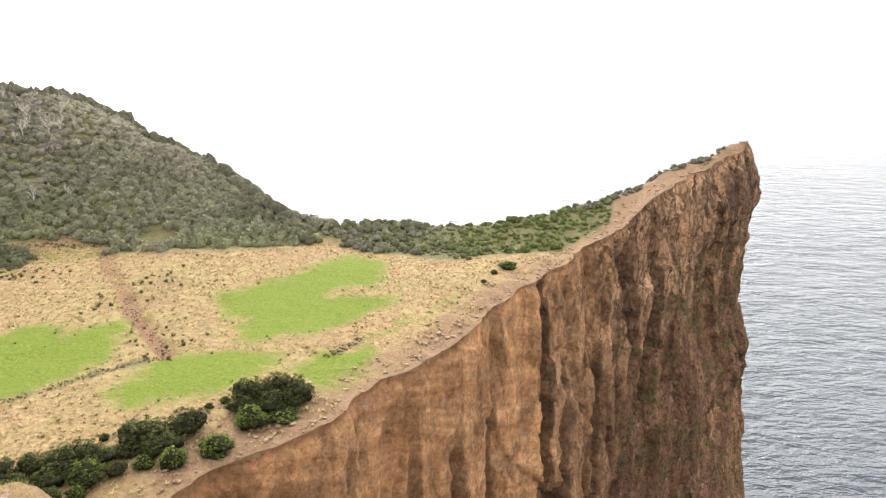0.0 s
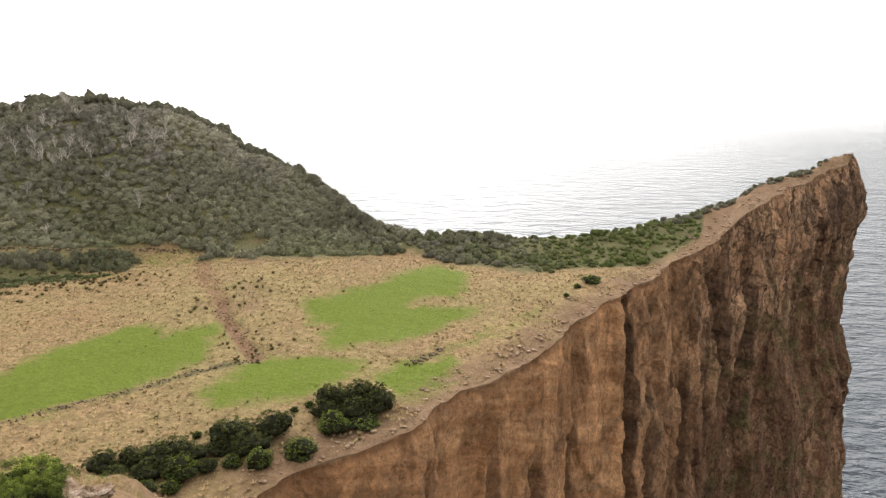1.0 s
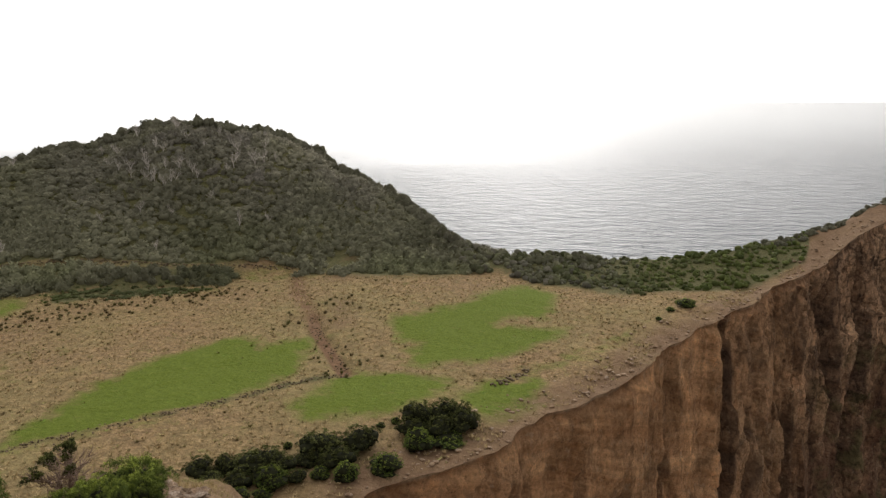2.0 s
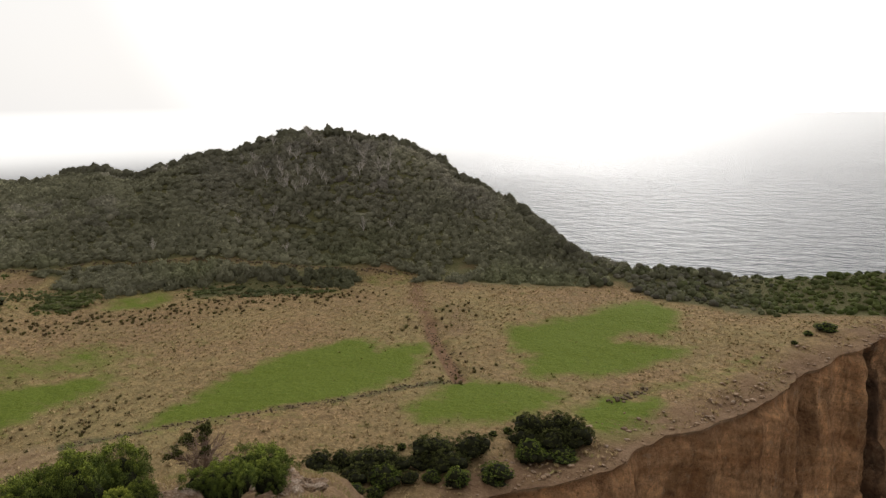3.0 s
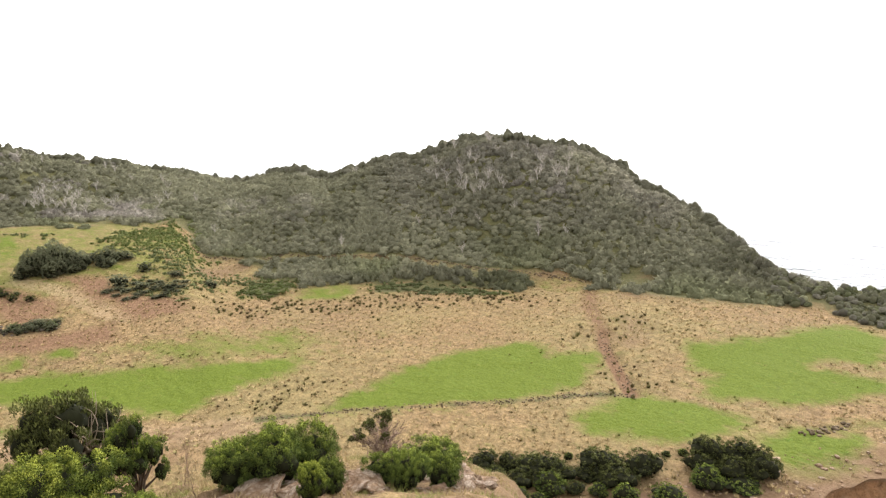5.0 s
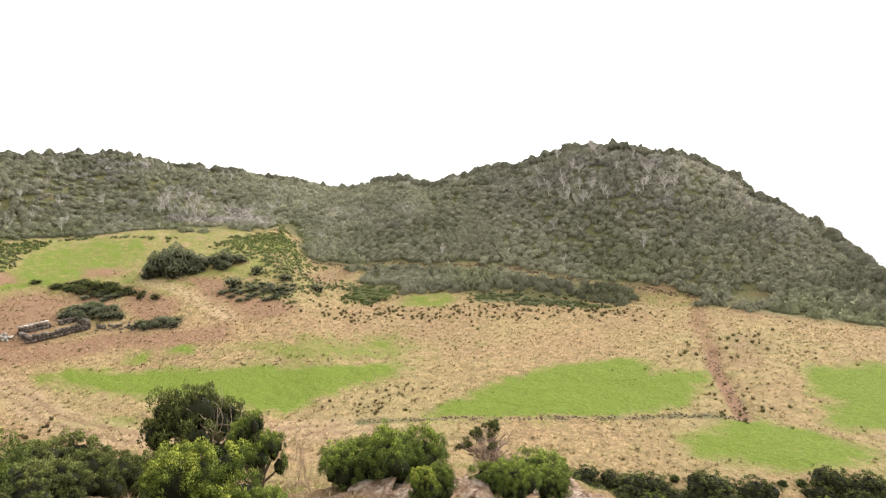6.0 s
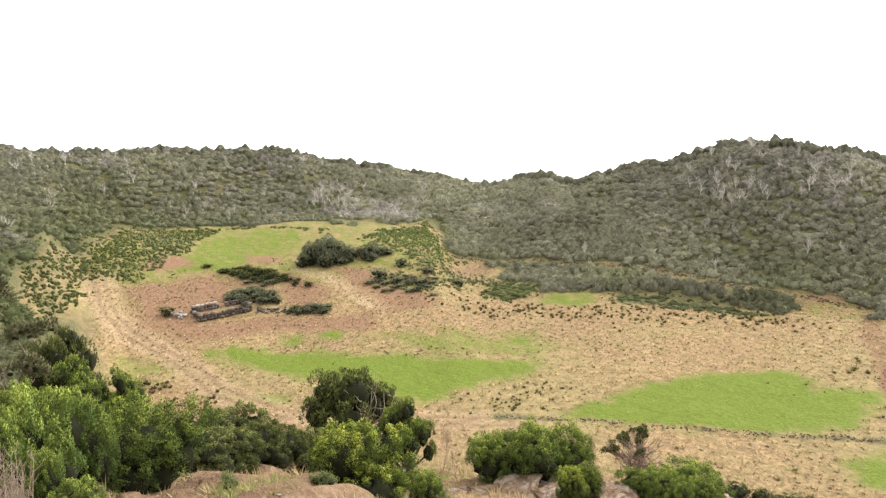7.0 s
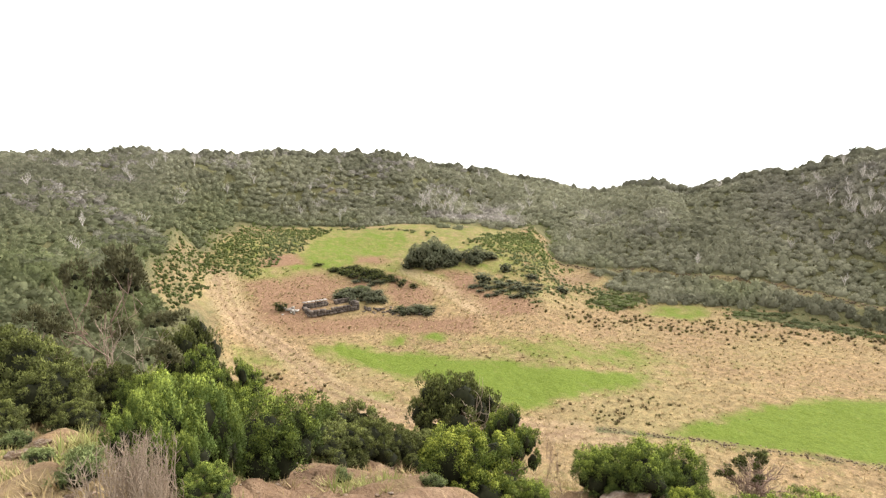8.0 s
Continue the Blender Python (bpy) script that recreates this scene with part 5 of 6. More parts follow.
grow(pale_thicket, cluster(7, -103.6, 24.2, 3.0, 1.6, 60, 7, 2.2, 1.7) + [(-94.6, 28.8, 1.8, 1.2, 40), (-92.4, 32.2, 1.6, 1.0, 160), (-112.5, 24.5, 1.8, 1.0, 90), (-105.5, 33.0, 1.6, 0.8, 20)], "thicket round the ruin")
copse = make_bush(35, "bush", "tall dark grey-green bush in a copse on the valley floor", LEAF_GREY, 10, 200, 14, 0.075, 0.042, 0.046, 0.026, 0.5, low=0.2, core=0.5)
grow(copse, cluster(5, -111.5, 39.6, 4.0, 2.6, 80, 17, 3.0, 6.0) + cluster(6, -110.0, 46.0, 5.0, 2.2, 85, 14, 2.8, 3.4), "copse on the valley floor")


# ---- heath on the hills and the rim ----
def dome(sides=7, rings=5):
    """The upper part of a ball, open below."""
    a, e = np.linspace(0, 2 * np.pi, sides, endpoint=False), np.linspace(-0.75, np.pi / 2, rings)
    v = np.stack([np.outer(np.cos(a), np.cos(e)), np.outer(np.sin(a), np.cos(e)), np.outer(np.ones(sides), np.sin(e))], -1).reshape(-1, 3)
    f = [(i * rings + j, (i + 1) % sides * rings + j, (i + 1) % sides * rings + j + 1, i * rings + j + 1) for i in range(sides) for j in range(rings - 1)]
    return v, np.array(f)


def shrub_template(seed, lobes=3, cards=26, leaf=0.15, width=0.085, sides=7, rings=5):
    """A dense evergreen shrub about 1 wide and 1 high: lumpy heads with loose sprays of leaves over them."""
    rng = np.random.default_rng(seed)
    bv, bf = dome(sides, rings)
    q = [(0.04 * rng.standard_normal(), 0.04 * rng.standard_normal(), 0.42, 0.36, 0.36, 0.52)]
    for k in range(lobes - 1):
        a, r, size = 6.283 * (k + rng.uniform(0, 0.6)) / max(1, lobes - 1), rng.uniform(0.2, 0.32), rng.uniform(0.22, 0.31)
        q.append((r * math.cos(a), r * math.sin(a), rng.uniform(0.26, 0.44), size, size, size * rng.uniform(1.0, 1.35)))
    q = np.array(q)
    verts, faces, n = [], [], 0
    for k in q:
        w = bv * k[3:] * (1 + 0.13 * rng.standard_normal((len(bv), 1))) + k[:3]
        verts.append(w), faces.append(bf + n)
        n += len(w)
    pick = rng.integers(0, len(q), cards)
    d = rng.standard_normal((cards, 3))
    d[:, 2] = np.abs(d[:, 2]) - 0.15
    d /= np.linalg.norm(d, axis=1)[:, None]
    base = q[pick, :3] + d * q[pick, 3:] * rng.uniform(0.9, 1.02, (cards, 1))
    way = d + 0.5 * rng.standard_normal((cards, 3)) + (0, 0, 0.4)
    way /= np.linalg.norm(way, axis=1)[:, None]
    across = np.cross(way, rng.standard_normal((cards, 3)))
    across /= np.linalg.norm(across, axis=1)[:, None]
    long = leaf * rng.uniform(0.6, 1.3, (cards, 1))
    quad = np.stack([base - way * long * 0.2, base + way * long * 0.4 + across * width * 0.5, base + way * long, base + way * long * 0.4 - across * width * 0.5], 1)
    verts.append(quad.reshape(-1, 3)), faces.append(np.arange(cards)[:, None] * 4 + np.arange(4) + n)
    return np.concatenate(verts), np.concatenate(faces)


def strew(name, templates, spots, mat, label, category, extra=(), smooth=False):
    """Many alike small plants as one mesh. spots: x, y, z, width, height, turn (arrays); extra: named values per plant."""
    x, y, z, wide, tall, turn = spots
    verts, faces, attrs, n = [], [], {k: [] for k, _ in extra}, 0
    which = np.arange(len(x)) % len(templates)
    for k, (tv, tf) in enumerate(templates):
        s = which == k
        m = int(s.sum())
        if not m:
            continue
        c, d = np.cos(turn[s])[:, None], np.sin(turn[s])[:, None]
        px = (tv[None, :, 0] * c - tv[None, :, 1] * d) * wide[s][:, None] + x[s][:, None]
        py = (tv[None, :, 0] * d + tv[None, :, 1] * c) * wide[s][:, None] + y[s][:, None]
        pz = tv[None, :, 2] * tall[s][:, None] + z[s][:, None]
        verts.append(np.stack([px, py, pz], -1).reshape(-1, 3))
        faces.append((tf[None] + (np.arange(m) * len(tv))[:, None, None] + n).reshape(-1, tf.shape[1]))
        for key, values in extra:
            attrs[key].append(np.repeat(values[s], len(tv)))
        n += m * len(tv)
    ob = mesh_object(name, np.concatenate(verts), np.concatenate(faces), mat, {k: np.concatenate(v) for k, v in attrs.items()}, smooth)
    return tagged(ob, label, category, kind="stuff")


def jitter_grid(rng, x0, x1, y0, y1, step):
    gx, gy = np.meshgrid(np.arange(x0, x1, step), np.arange(y0, y1, step))
    return (gx + rng.uniform(-0.5, 0.5, gx.shape) * step).ravel(), (gy + rng.uniform(-0.5, 0.5, gy.shape) * step).ravel()


def polar(x, y):
    return np.hypot(x, y), np.degrees(np.arctan2(-x, y))


def build_heath():
    """The closed evergreen canopy on the hills; sparser, lower and fresher on the valley floor."""
    rng = np.random.default_rng(40)
    x, y = jitter_grid(rng, -215, 45, -60, 170, 1.16)
    fx, fy = jitter_grid(rng, -156, -84, -8, 78, 0.9)
    fine = low_scrub(fx, fy)
    fine = (fine > 0.2) & (fine < 0.85)
    x, y = np.concatenate([x, fx[fine]]), np.concatenate([y, fy[fine]])
    r, b = polar(x, y)
    rc, rf = smooth_curve(CREST, 1, b), smooth_curve(FOOT, 1, b)
    lush, earth, scrub, rust = cover(x, y)
    bare = near_line(x, y, HILL_WALL, 1.5) > 0.2
    low = low_scrub(x, y)
    far_thin = np.where(r > 165, 0.66, 0.9)
    hill = (scrub + 0.25 * vnoise(x / 3.5, y / 3.5, 83) + 0.25 * vnoise(x / 1.6, y / 1.6, 84) > 0.5) & (b > 10 + 3 * vnoise(x / 4, y / 4, 92)) & (r > rf - 3 - 8 * ease(60, 64, b) * ease(92, 84, b)) & (low < 0.3) & (rng.uniform(size=len(x)) < far_thin)
    speckle = 0.5 + 0.25 * vnoise(x / 5, y / 5, 85) + 0.35 * vnoise(x / 1.1, y / 1.1, 86)
    floor = (low > 0.2) & (speckle < low * 1.02 + 0.3 * (low > 0.85))
    keep = (hill | floor) & (b < 106) & (r < rc + 4) & (r > 15) & ~in_polygon(x, y, COVE) & ~bare & ~((b > 84) & (r < 33)) & (lush < 0.75) & ~((earth > 0.6) & (b > 15) & (b < 50))
    x, y, r, b, rc, rf, low = (a[keep] for a in (x, y, r, b, rc, rf, low))
    n = len(x)
    rise = np.clip((r - rf) / np.maximum(rc - rf, 5), 0, 1)
    carpet = low > 0.85
    floor = (low > 0.2) & ~carpet
    below = ease(9, 6, r - rf) * ease(30, 34, b) * ease(60, 57, b)
    wide = (1.6 + 1.2 * rng.uniform(size=n) ** 2) * (1 + 0.3 * vnoise(x / 8, y / 8, 90)) * np.where(r > 165, 1.3, 1.08)
    tall = (0.55 + 0.22 * wide) * (1 + 0.4 * below) * rng.uniform(0.75, 1.2, n) * (1 + 0.35 * vnoise(x / 9, y / 9, 91))
    wide, tall = np.where(floor, 0.35 + 0.75 * rng.uniform(size=n) ** 2, np.where(carpet, rng.uniform(1.2, 1.8, n), wide)), np.where(floor, rng.uniform(0.14, 0.42, n), np.where(carpet, rng.uniform(0.15, 0.32, n), tall))
    dead = np.clip(ease(0.2, 0.6, fbm(x / 11, y / 11, 95, 3) + 0.2 * rise - 0.1) * ease(0.2, 0.6, rise), 0, 1) * (rng.uniform(size=n) < 0.5) * (0.35 + 0.5 * ease(60, 70, b))
    summit_dry = ease(27, 30, b) * ease(42, 38, b) * ease(0.42, 0.6, rise) * ease(0.98, 0.85, rise) * ease(-0.1, 0.35, fbm(x / 8, y / 8, 93, 2))
    # upper slope paled for distance haze as well as for bleached scrub
    bleached_hazy_top = ease(16, 21, b) * ease(47, 42, b) * ease(0.25, 0.7, rise) * (0.30 + 0.25 * vnoise(x / 7, y / 7, 98))
    dead = np.maximum(dead, np.maximum(bleached_hazy_top, 0.95 * ease(61, 64, b) * ease(75, 71, b) * ease(0.45, 0.3, rise) * ease(0.02, 0.12, rise) * ease(0.0, 0.35, vnoise(x / 5, y / 5, 99))))
    dead = np.maximum(dead, 0.8 * summit_dry * (rng.uniform(size=n) < 0.6)) * ~(low > 0.2) * (1 - 0.8 * below)
    fresh = np.clip(0.3 * ease(0.6, 0.1, rise) * ease(-0.1, 0.5, vnoise(x / 9, y / 9, 97)) + 0.75 * (low > 0.2) + 0.5 * ease(82, 88, b) * ease(0.75, 0.3, rise), 0, 1)
    tone = np.clip(0.5 - 0.3 * ease(84, 90, b) - 0.12 * ease(62, 70, b) - 0.5 * below + 0.11 * rng.standard_normal(n) + 0.3 * fbm(x / 16, y / 16, 94, 3) - 0.15 * carpet, 0, 1)
    spots = x, y, height(x, y) - np.where(low > 0.2, 0.12, 0.45 * tall), wide, tall + np.where(low > 0.2, 0.12, 0.3), rng.uniform(0, 6.28, n)
    strew("heath_scrub", [shrub_template(50 + k, 2, 34, 0.26, 0.13, 6, 4) for k in range(12)], spots, HEATH, "dense olive and grey evergreen heath covering the hills", "scrub", (("dry", dead), ("fresh", fresh), ("tone", tone)), True)


def build_rim_bushes():
    """Dark wind-cut bushes along the ridge to the headland's tip and along the skyline."""
    rng = np.random.default_rng(44)
    b = np.concatenate([rng.uniform(-22.3, -11, 150), rng.uniform(13, 100, 480)])
    rc, rf = smooth_curve(CREST, 1, b), smooth_curve(FOOT, 1, b)
    r = rc + rng.uniform(-3, 2, len(b))
    x, y = -np.sin(np.radians(b)) * r, np.cos(np.radians(b)) * r
    ridge = b < -10
    wide, tall = np.where(ridge, rng.uniform(0.5, 1.3, len(b)), rng.uniform(1.4, 3.2, len(b))), np.where(ridge, rng.uniform(0.4, 0.9, len(b)), rng.uniform(1.2, 2.4, len(b)))
    spots = x, y, height(x, y) - 0.1, wide, tall, rng.uniform(0, 6.28, len(b))
    # the rounded cushions that cover the seaward rim
    x, y = jitter_grid(rng, -30, 45, 92, 126, 0.82)
    x, y = x + 0.4 * rng.standard_normal(len(x)), y + 0.4 * rng.standard_normal(len(y))
    r, cb = polar(x, y)
    scrub = cover(x, y)[2]
    ok = (scrub + 0.25 * vnoise(x / 3.5, y / 3.5, 83) > 0.5) & (vnoise(x / 2.2, y / 2.2, 84) + 0.6 * vnoise(x / 6, y / 6, 82) > -0.6) & (cb > -15) & (cb < 13) & (r < smooth_curve(CREST, 1, cb) + 4) & ~in_polygon(x, y, COVE)
    x, y, cb = x[ok], y[ok], cb[ok]
    size = (0.6 + 0.75 * rng.uniform(size=len(x)) ** 1.8) * (1 + 0.25 * vnoise(x / 5, y / 5, 87)) * (1 + 0.5 * ease(-2, 8, cb))
    cushion = [shrub_template(66 + k, 2, 10, 0.14, 0.08, 6, 4) for k in range(5)]
    strew("rim_cushions", cushion, (x, y, height(x, y) - 0.12, size, size * rng.uniform(0.45, 0.75, len(x)), rng.uniform(0, 6.28, len(x))), HEATH, "rounded olive-green cushion bushes on the seaward rim", "scrub",
          (("dry", 0.5 * (rng.uniform(size=len(x)) < 0.2 * ease(-4, 3, cb))), ("fresh", np.clip(0.75 * ease(2, -6, cb) + 0.2 + 0.3 * vnoise(x / 4, y / 4, 81) + 0.12 * rng.standard_normal(len(x)), 0.05, 1)), ("tone", np.clip(0.5 + 0.22 * rng.standard_normal(len(x)) - 0.2 * ease(-4, 4, cb), 0, 1))), True)
    strew("skyline_scrub", [shrub_template(60 + k, 5, 60, 0.14, 0.07) for k in range(5)], spots, HEATH, "dark wind-cut bushes along the ridge tops", "scrub", (("dry", 0.25 * rng.uniform(size=len(b))), ("fresh", 0 * b), ("tone", 0.4 * rng.uniform(0, 1, len(b)))), True)


def blade_template(seed, blades=7, spread=0.5, w=0.07):
    rng = np.random.default_rng(seed)
    v, f = [], []
    for k in range(blades):
        a, o = rng.uniform(0, 6.28), rng.uniform(0, 0.25)
        bx, by = o * math.cos(a), o * math.sin(a)
        tx, ty = bx + spread * rng.uniform(0.3, 1) * math.cos(a), by + spread * rng.uniform(0.3, 1) * math.sin(a)
        sx, sy = -math.sin(a) * w, math.cos(a) * w
        v += [(bx - sx, by - sy, -0.1), (bx + sx, by + sy, -0.1), (tx, ty, rng.uniform(0.6, 1.0))]
        f.append((3 * k, 3 * k + 1, 3 * k + 2))
    return np.array(v), np.array(f)


def grass_material(name, stops):
    m, n, l, b = material(name, 0.9, 0.1)
    g = n.new("ShaderNodeNewGeometry").outputs["Random Per Island"]
    p = noise_node(n, l, 0.8, 3, 0.6, place(n))
    v = calc(n, l, "ADD", calc(n, l, "MULTIPLY", g, 0.5), calc(n, l, "MULTIPLY", p, 0.5))
    c = ramp(n, l, v, stops)
    c = blend(n, l, attribute(n, "green"), c, ramp(n, l, v, [(0.25, (0.078, 0.13, 0.02)), (0.75, (0.19, 0.265, 0.047))]))
    l.new(c, b.inputs["Base Color"])
    return m


STRAW = grass_material("dry_grass", [(0.2, (0.245, 0.168, 0.078)), (0.5, (0.355, 0.256, 0.128)), (0.8, (0.455, 0.345, 0.195))])
RUSH = grass_material("dark_rush", [(0.2, (0.06, 0.042, 0.024)), (0.8, (0.16, 0.115, 0.06))])

SEDGE = grass_material("brown_sedge", [(0.2, (0.15, 0.115, 0.055)), (0.8, (0.32, 0.24, 0.12))])


def build_tussocks():
    rng = np.random.default_rng(70)
    x, y = jitter_grid(rng, -135, 30, 3, 104, 0.56)
    r, b = polar(x, y)
    lush, earth, scrub, rust = cover(x, y)
    keep = (r > 38) & (scrub < 0.4) & (b > -16) & ~in_polygon(x, y, COVE) & (rng.uniform(size=len(x)) < 0.62 - 0.58 * (lush > 0.45) - 0.18 * (earth > 0.6)) & (near_line(x, y, DITCH, 1.6) < 0.2)
    keep &= near_line(x, y, [tuple(v) for v in EDGE[::4]], 3.0) < 0.75
    x, y, lush = x[keep], y[keep], lush[keep]
    n = len(x)
    size = rng.uniform(0.5, 1.15, n)
    green = np.clip(ease(0.35, 0.6, lush + 0.12 * rng.standard_normal(n)) + 0.35 * (rng.uniform(size=n) < 0.15), 0, 1)
    spots = x, y, height(x, y) - 0.02, size * 0.62, size * 0.24 * (1 - 0.6 * green), rng.uniform(0, 6.28, n)
    strew("grass_tussocks", [blade_template(80 + k, 7, 0.6, 0.11) for k in range(6)], spots, STRAW, "tufted dry straw-coloured meadow grass", "grass", (("green", green),))


def build_rushes():
    rng = np.random.default_rng(74)
    px, py, sc = [], [], []

    def patch(n, cx, cy, rx, ry, big):
        px.append(cx + rx * rng.standard_normal(n)), py.append(cy + ry * rng.standard_normal(n)), sc.append(big * rng.uniform(0.6, 1.3, n))

    patch(50, -54, 38, 1.7, 2.6, 0.42)
    patch(16, -79, 7.4, 2.0, 1.0, 0.7), patch(22, -73, 10.5, 2.2, 1.6, 0.5)
    patch(40, -36.5, 76, 2.0, 8, 0.6), patch(26, -27.5, 62, 2.0, 3, 0.5)
    for a in np.linspace(33, 60, 16):
        patch(20, -math.sin(radians(a)) * 100, math.cos(radians(a)) * 100, 3.0, 3.0, 0.55)
    patch(150, -55, 70, 26, 14, 0.2), patch(90, -14, 88, 13, 8, 0.2), patch(90, -80, 40, 16, 12, 0.22), patch(40, -45, 48, 14, 12, 0.16), patch(24, -100, 12, 10, 6, 0.35)
    x, y, s = np.concatenate(px), np.concatenate(py), np.concatenate(sc)
    ok = ~in_polygon(x, y, COVE) & (np.hypot(x, y) > 50) & (cover(x, y)[0] < 0.3)
    x, y, s = x[ok], y[ok], s[ok]
    spots = x, y, height(x, y) - 0.03, s * 0.9, s * 0.62, rng.uniform(0, 6.28, len(x))
    strew("rush_tufts", [blade_template(90 + k, 34, 0.5, 0.12) for k in range(4)], spots, RUSH, "dark brown rush tufts dotted over the meadow", "grass", (("green", 0.25 * rng.uniform(size=len(x))),))


def build_sedge():
    """Low brown and olive clumps standing out of the straw; their brown also stands in for tussock shadows."""
    rng = np.random.default_rng(75)
    x, y = rng.uniform(-120, 12, 9000), rng.uniform(4, 104, 9000)
    r, b = polar(x, y)
    lush, earth, scrub, rust = cover(x, y)
    keep = (r > 44) & (b > -14) & (scrub < 0.3) & ~in_polygon(x, y, COVE) & (rng.uniform(size=len(x)) < np.where(lush > 0.6, 0.05, 0.55 + 0.5 * vnoise(x / 6, y / 6, 76) + 0.4 * vnoise(x / 1.5, y / 1.5, 78)))
    keep &= near_line(x, y, [tuple(v) for v in EDGE[::4]], 4.0) < 0.6
    x, y, lush = x[keep], y[keep], lush[keep]
    size = 0.20 + 0.32 * rng.uniform(size=len(x)) ** 3
    spots = x, y, height(x, y) - 0.02, size, size * rng.uniform(0.35, 0.6, len(x)), rng.uniform(0, 6.28, len(x))
    strew("sedge_clumps", [blade_template(110 + k, 18, 0.6, 0.16) for k in range(5)], spots, SEDGE, "low brown-olive grass clumps scattered over the meadow", "grass", (("green", np.clip(0.12 * rng.uniform(size=len(x)) + 0.4 * (lush > 0.4), 0, 1)),))


def build_near_grass():
    rng = np.random.default_rng(77)
    x, y = jitter_grid(rng, -30, 4, -14, 40, 0.145)
    r, b = polar(x, y)
    keep = (r > 3.0) & (r < 40) & (b > 22) & (b < 125) & ~in_polygon(x, y, COVE) & (vnoise(x / 1.7, y / 1.7, 99) + 0.8 * vnoise(x / 0.5, y / 0.5, 98) > -0.6 + 0.5 * (cover(x, y)[1] - 0.4))
    x, y = x[keep], y[keep]
    n = len(x)
    size = (0.35 + 0.9 * rng.uniform(size=n) ** 2.5) * (0.75 + 0.5 * vnoise(x / 0.9, y / 0.9, 97))
    green = np.where(vnoise(x / 1.6, y / 1.6, 96) > 0.15, rng.uniform(0.25, 0.75, n), 0.15 * rng.uniform(size=n))
    spots = x, y, height(x, y) - 0.02, size * 0.36, size * 0.22, rng.uniform(0, 6.28, n)
    strew("slope_grass", [blade_template(100 + k, 10, 0.7, 0.034) for k in range(5)], spots, STRAW, "short tufted grass, straw and green, on the near slope", "grass", (("green", green),))


build_heath()
build_rim_bushes()
build_tussocks()
build_rushes()
build_sedge()
build_near_grass()

# dead, bleached trees standing in the heath
snag = make_bare(33, "tree", "bleached leafless tree standing in the heath", BARK_GREY, 2, 6, 0.045, 0.6)
snag_rng = np.random.default_rng(34)
snags = []
for low_b, high_b, low_u, high_u, count in ((29, 41, 0.55, 0.92, 30), (35.5, 39.5, 0.5, 0.66, 12), (22, 50, 0.2, 0.9, 12), (63.5, 72, 0.15, 0.42, 30), (58, 78, 0.1, 0.8, 22), (78, 104, 0.2, 0.9, 28)):
    for _ in range(count):
        sb, su = snag_rng.uniform(low_b, high_b), snag_rng.uniform(low_u, high_u)
        sr = float(smooth_curve(FOOT, 1, sb)) * (1 - su) + float(smooth_curve(CREST, 1, sb)) * su
        tall = snag_rng.uniform(2.4, 4.0)
        snags.append((-math.sin(radians(sb)) * sr, math.cos(radians(sb)) * sr, tall * snag_rng.uniform(0.8, 1.2), tall, snag_rng.uniform(0, 360)))
grow(snag, snags, "bleached trees on the hills")
summit = make_bush(36, "bush", "ragged wind-bent bush on the hill's summit", LEAF_DARK, 6, 80, 14, 0.1, 0.05, 0.07, 0.035, 0.5)
grow(summit, [(-96.9, 125.0, 2.6, 1.7, 0), (-94.6, 126.7, 2.2, 1.3, 120), (-99.4, 123.1, 2.0, 1.1, 200)], "summit bushes")


# ---- stones, walls and the ruin ----
def rock_material():
    m, n, l, b = material("weathered_rock", 0.95, 0.15)
    p = place(n)
    g = noise_node(n, l, 3.0, 7, 0.7, p)
    bed = noise_node(n, l, 1.0, 4, 0.6, scaled(n, l, p, 0.6, 0.6, 9.0))
    c = ramp(n, l, bed, [(0.3, (0.12, 0.074, 0.046)), (0.5, (0.25, 0.16, 0.098)), (0.7, (0.38, 0.27, 0.175))])
    c = blend(n, l, ramp(n, l, g, [(0.58, (0, 0, 0)), (0.68, (0.7, 0.7, 0.7))]), c, (0.40, 0.335, 0.255))
    pit = noise_node(n, l, 11.0, 5, 0.75, p)
    c = blend(n, l, 0.8, c, ramp(n, l, pit, [(0.32, (0.45, 0.43, 0.41)), (0.5, (1, 1, 1)), (0.68, (1.25, 1.23, 1.2))]), "MULTIPLY")
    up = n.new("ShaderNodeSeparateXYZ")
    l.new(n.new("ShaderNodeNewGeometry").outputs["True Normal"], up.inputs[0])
    # upward faces are paler, in patches
    pale_tops = calc(n, l, "MULTIPLY", ramp(n, l, up.outputs[2], [(0.7, (0, 0, 0)), (0.92, (1, 1, 1))]), ramp(n, l, g, [(0.45, (0, 0, 0)), (0.6, (0.75, 0.75, 0.75))]))
    c = blend(n, l, pale_tops, c, ramp(n, l, pit, [(0.38, (0.24, 0.175, 0.13)), (0.62, (0.45, 0.375, 0.30))]))
    l.new(c, b.inputs["Base Color"])
    bump(n, l, b, calc(n, l, "ADD", calc(n, l, "ADD", g, bed), calc(n, l, "MULTIPLY", pit, 0.5)), 1.0, 0.16)
    return m


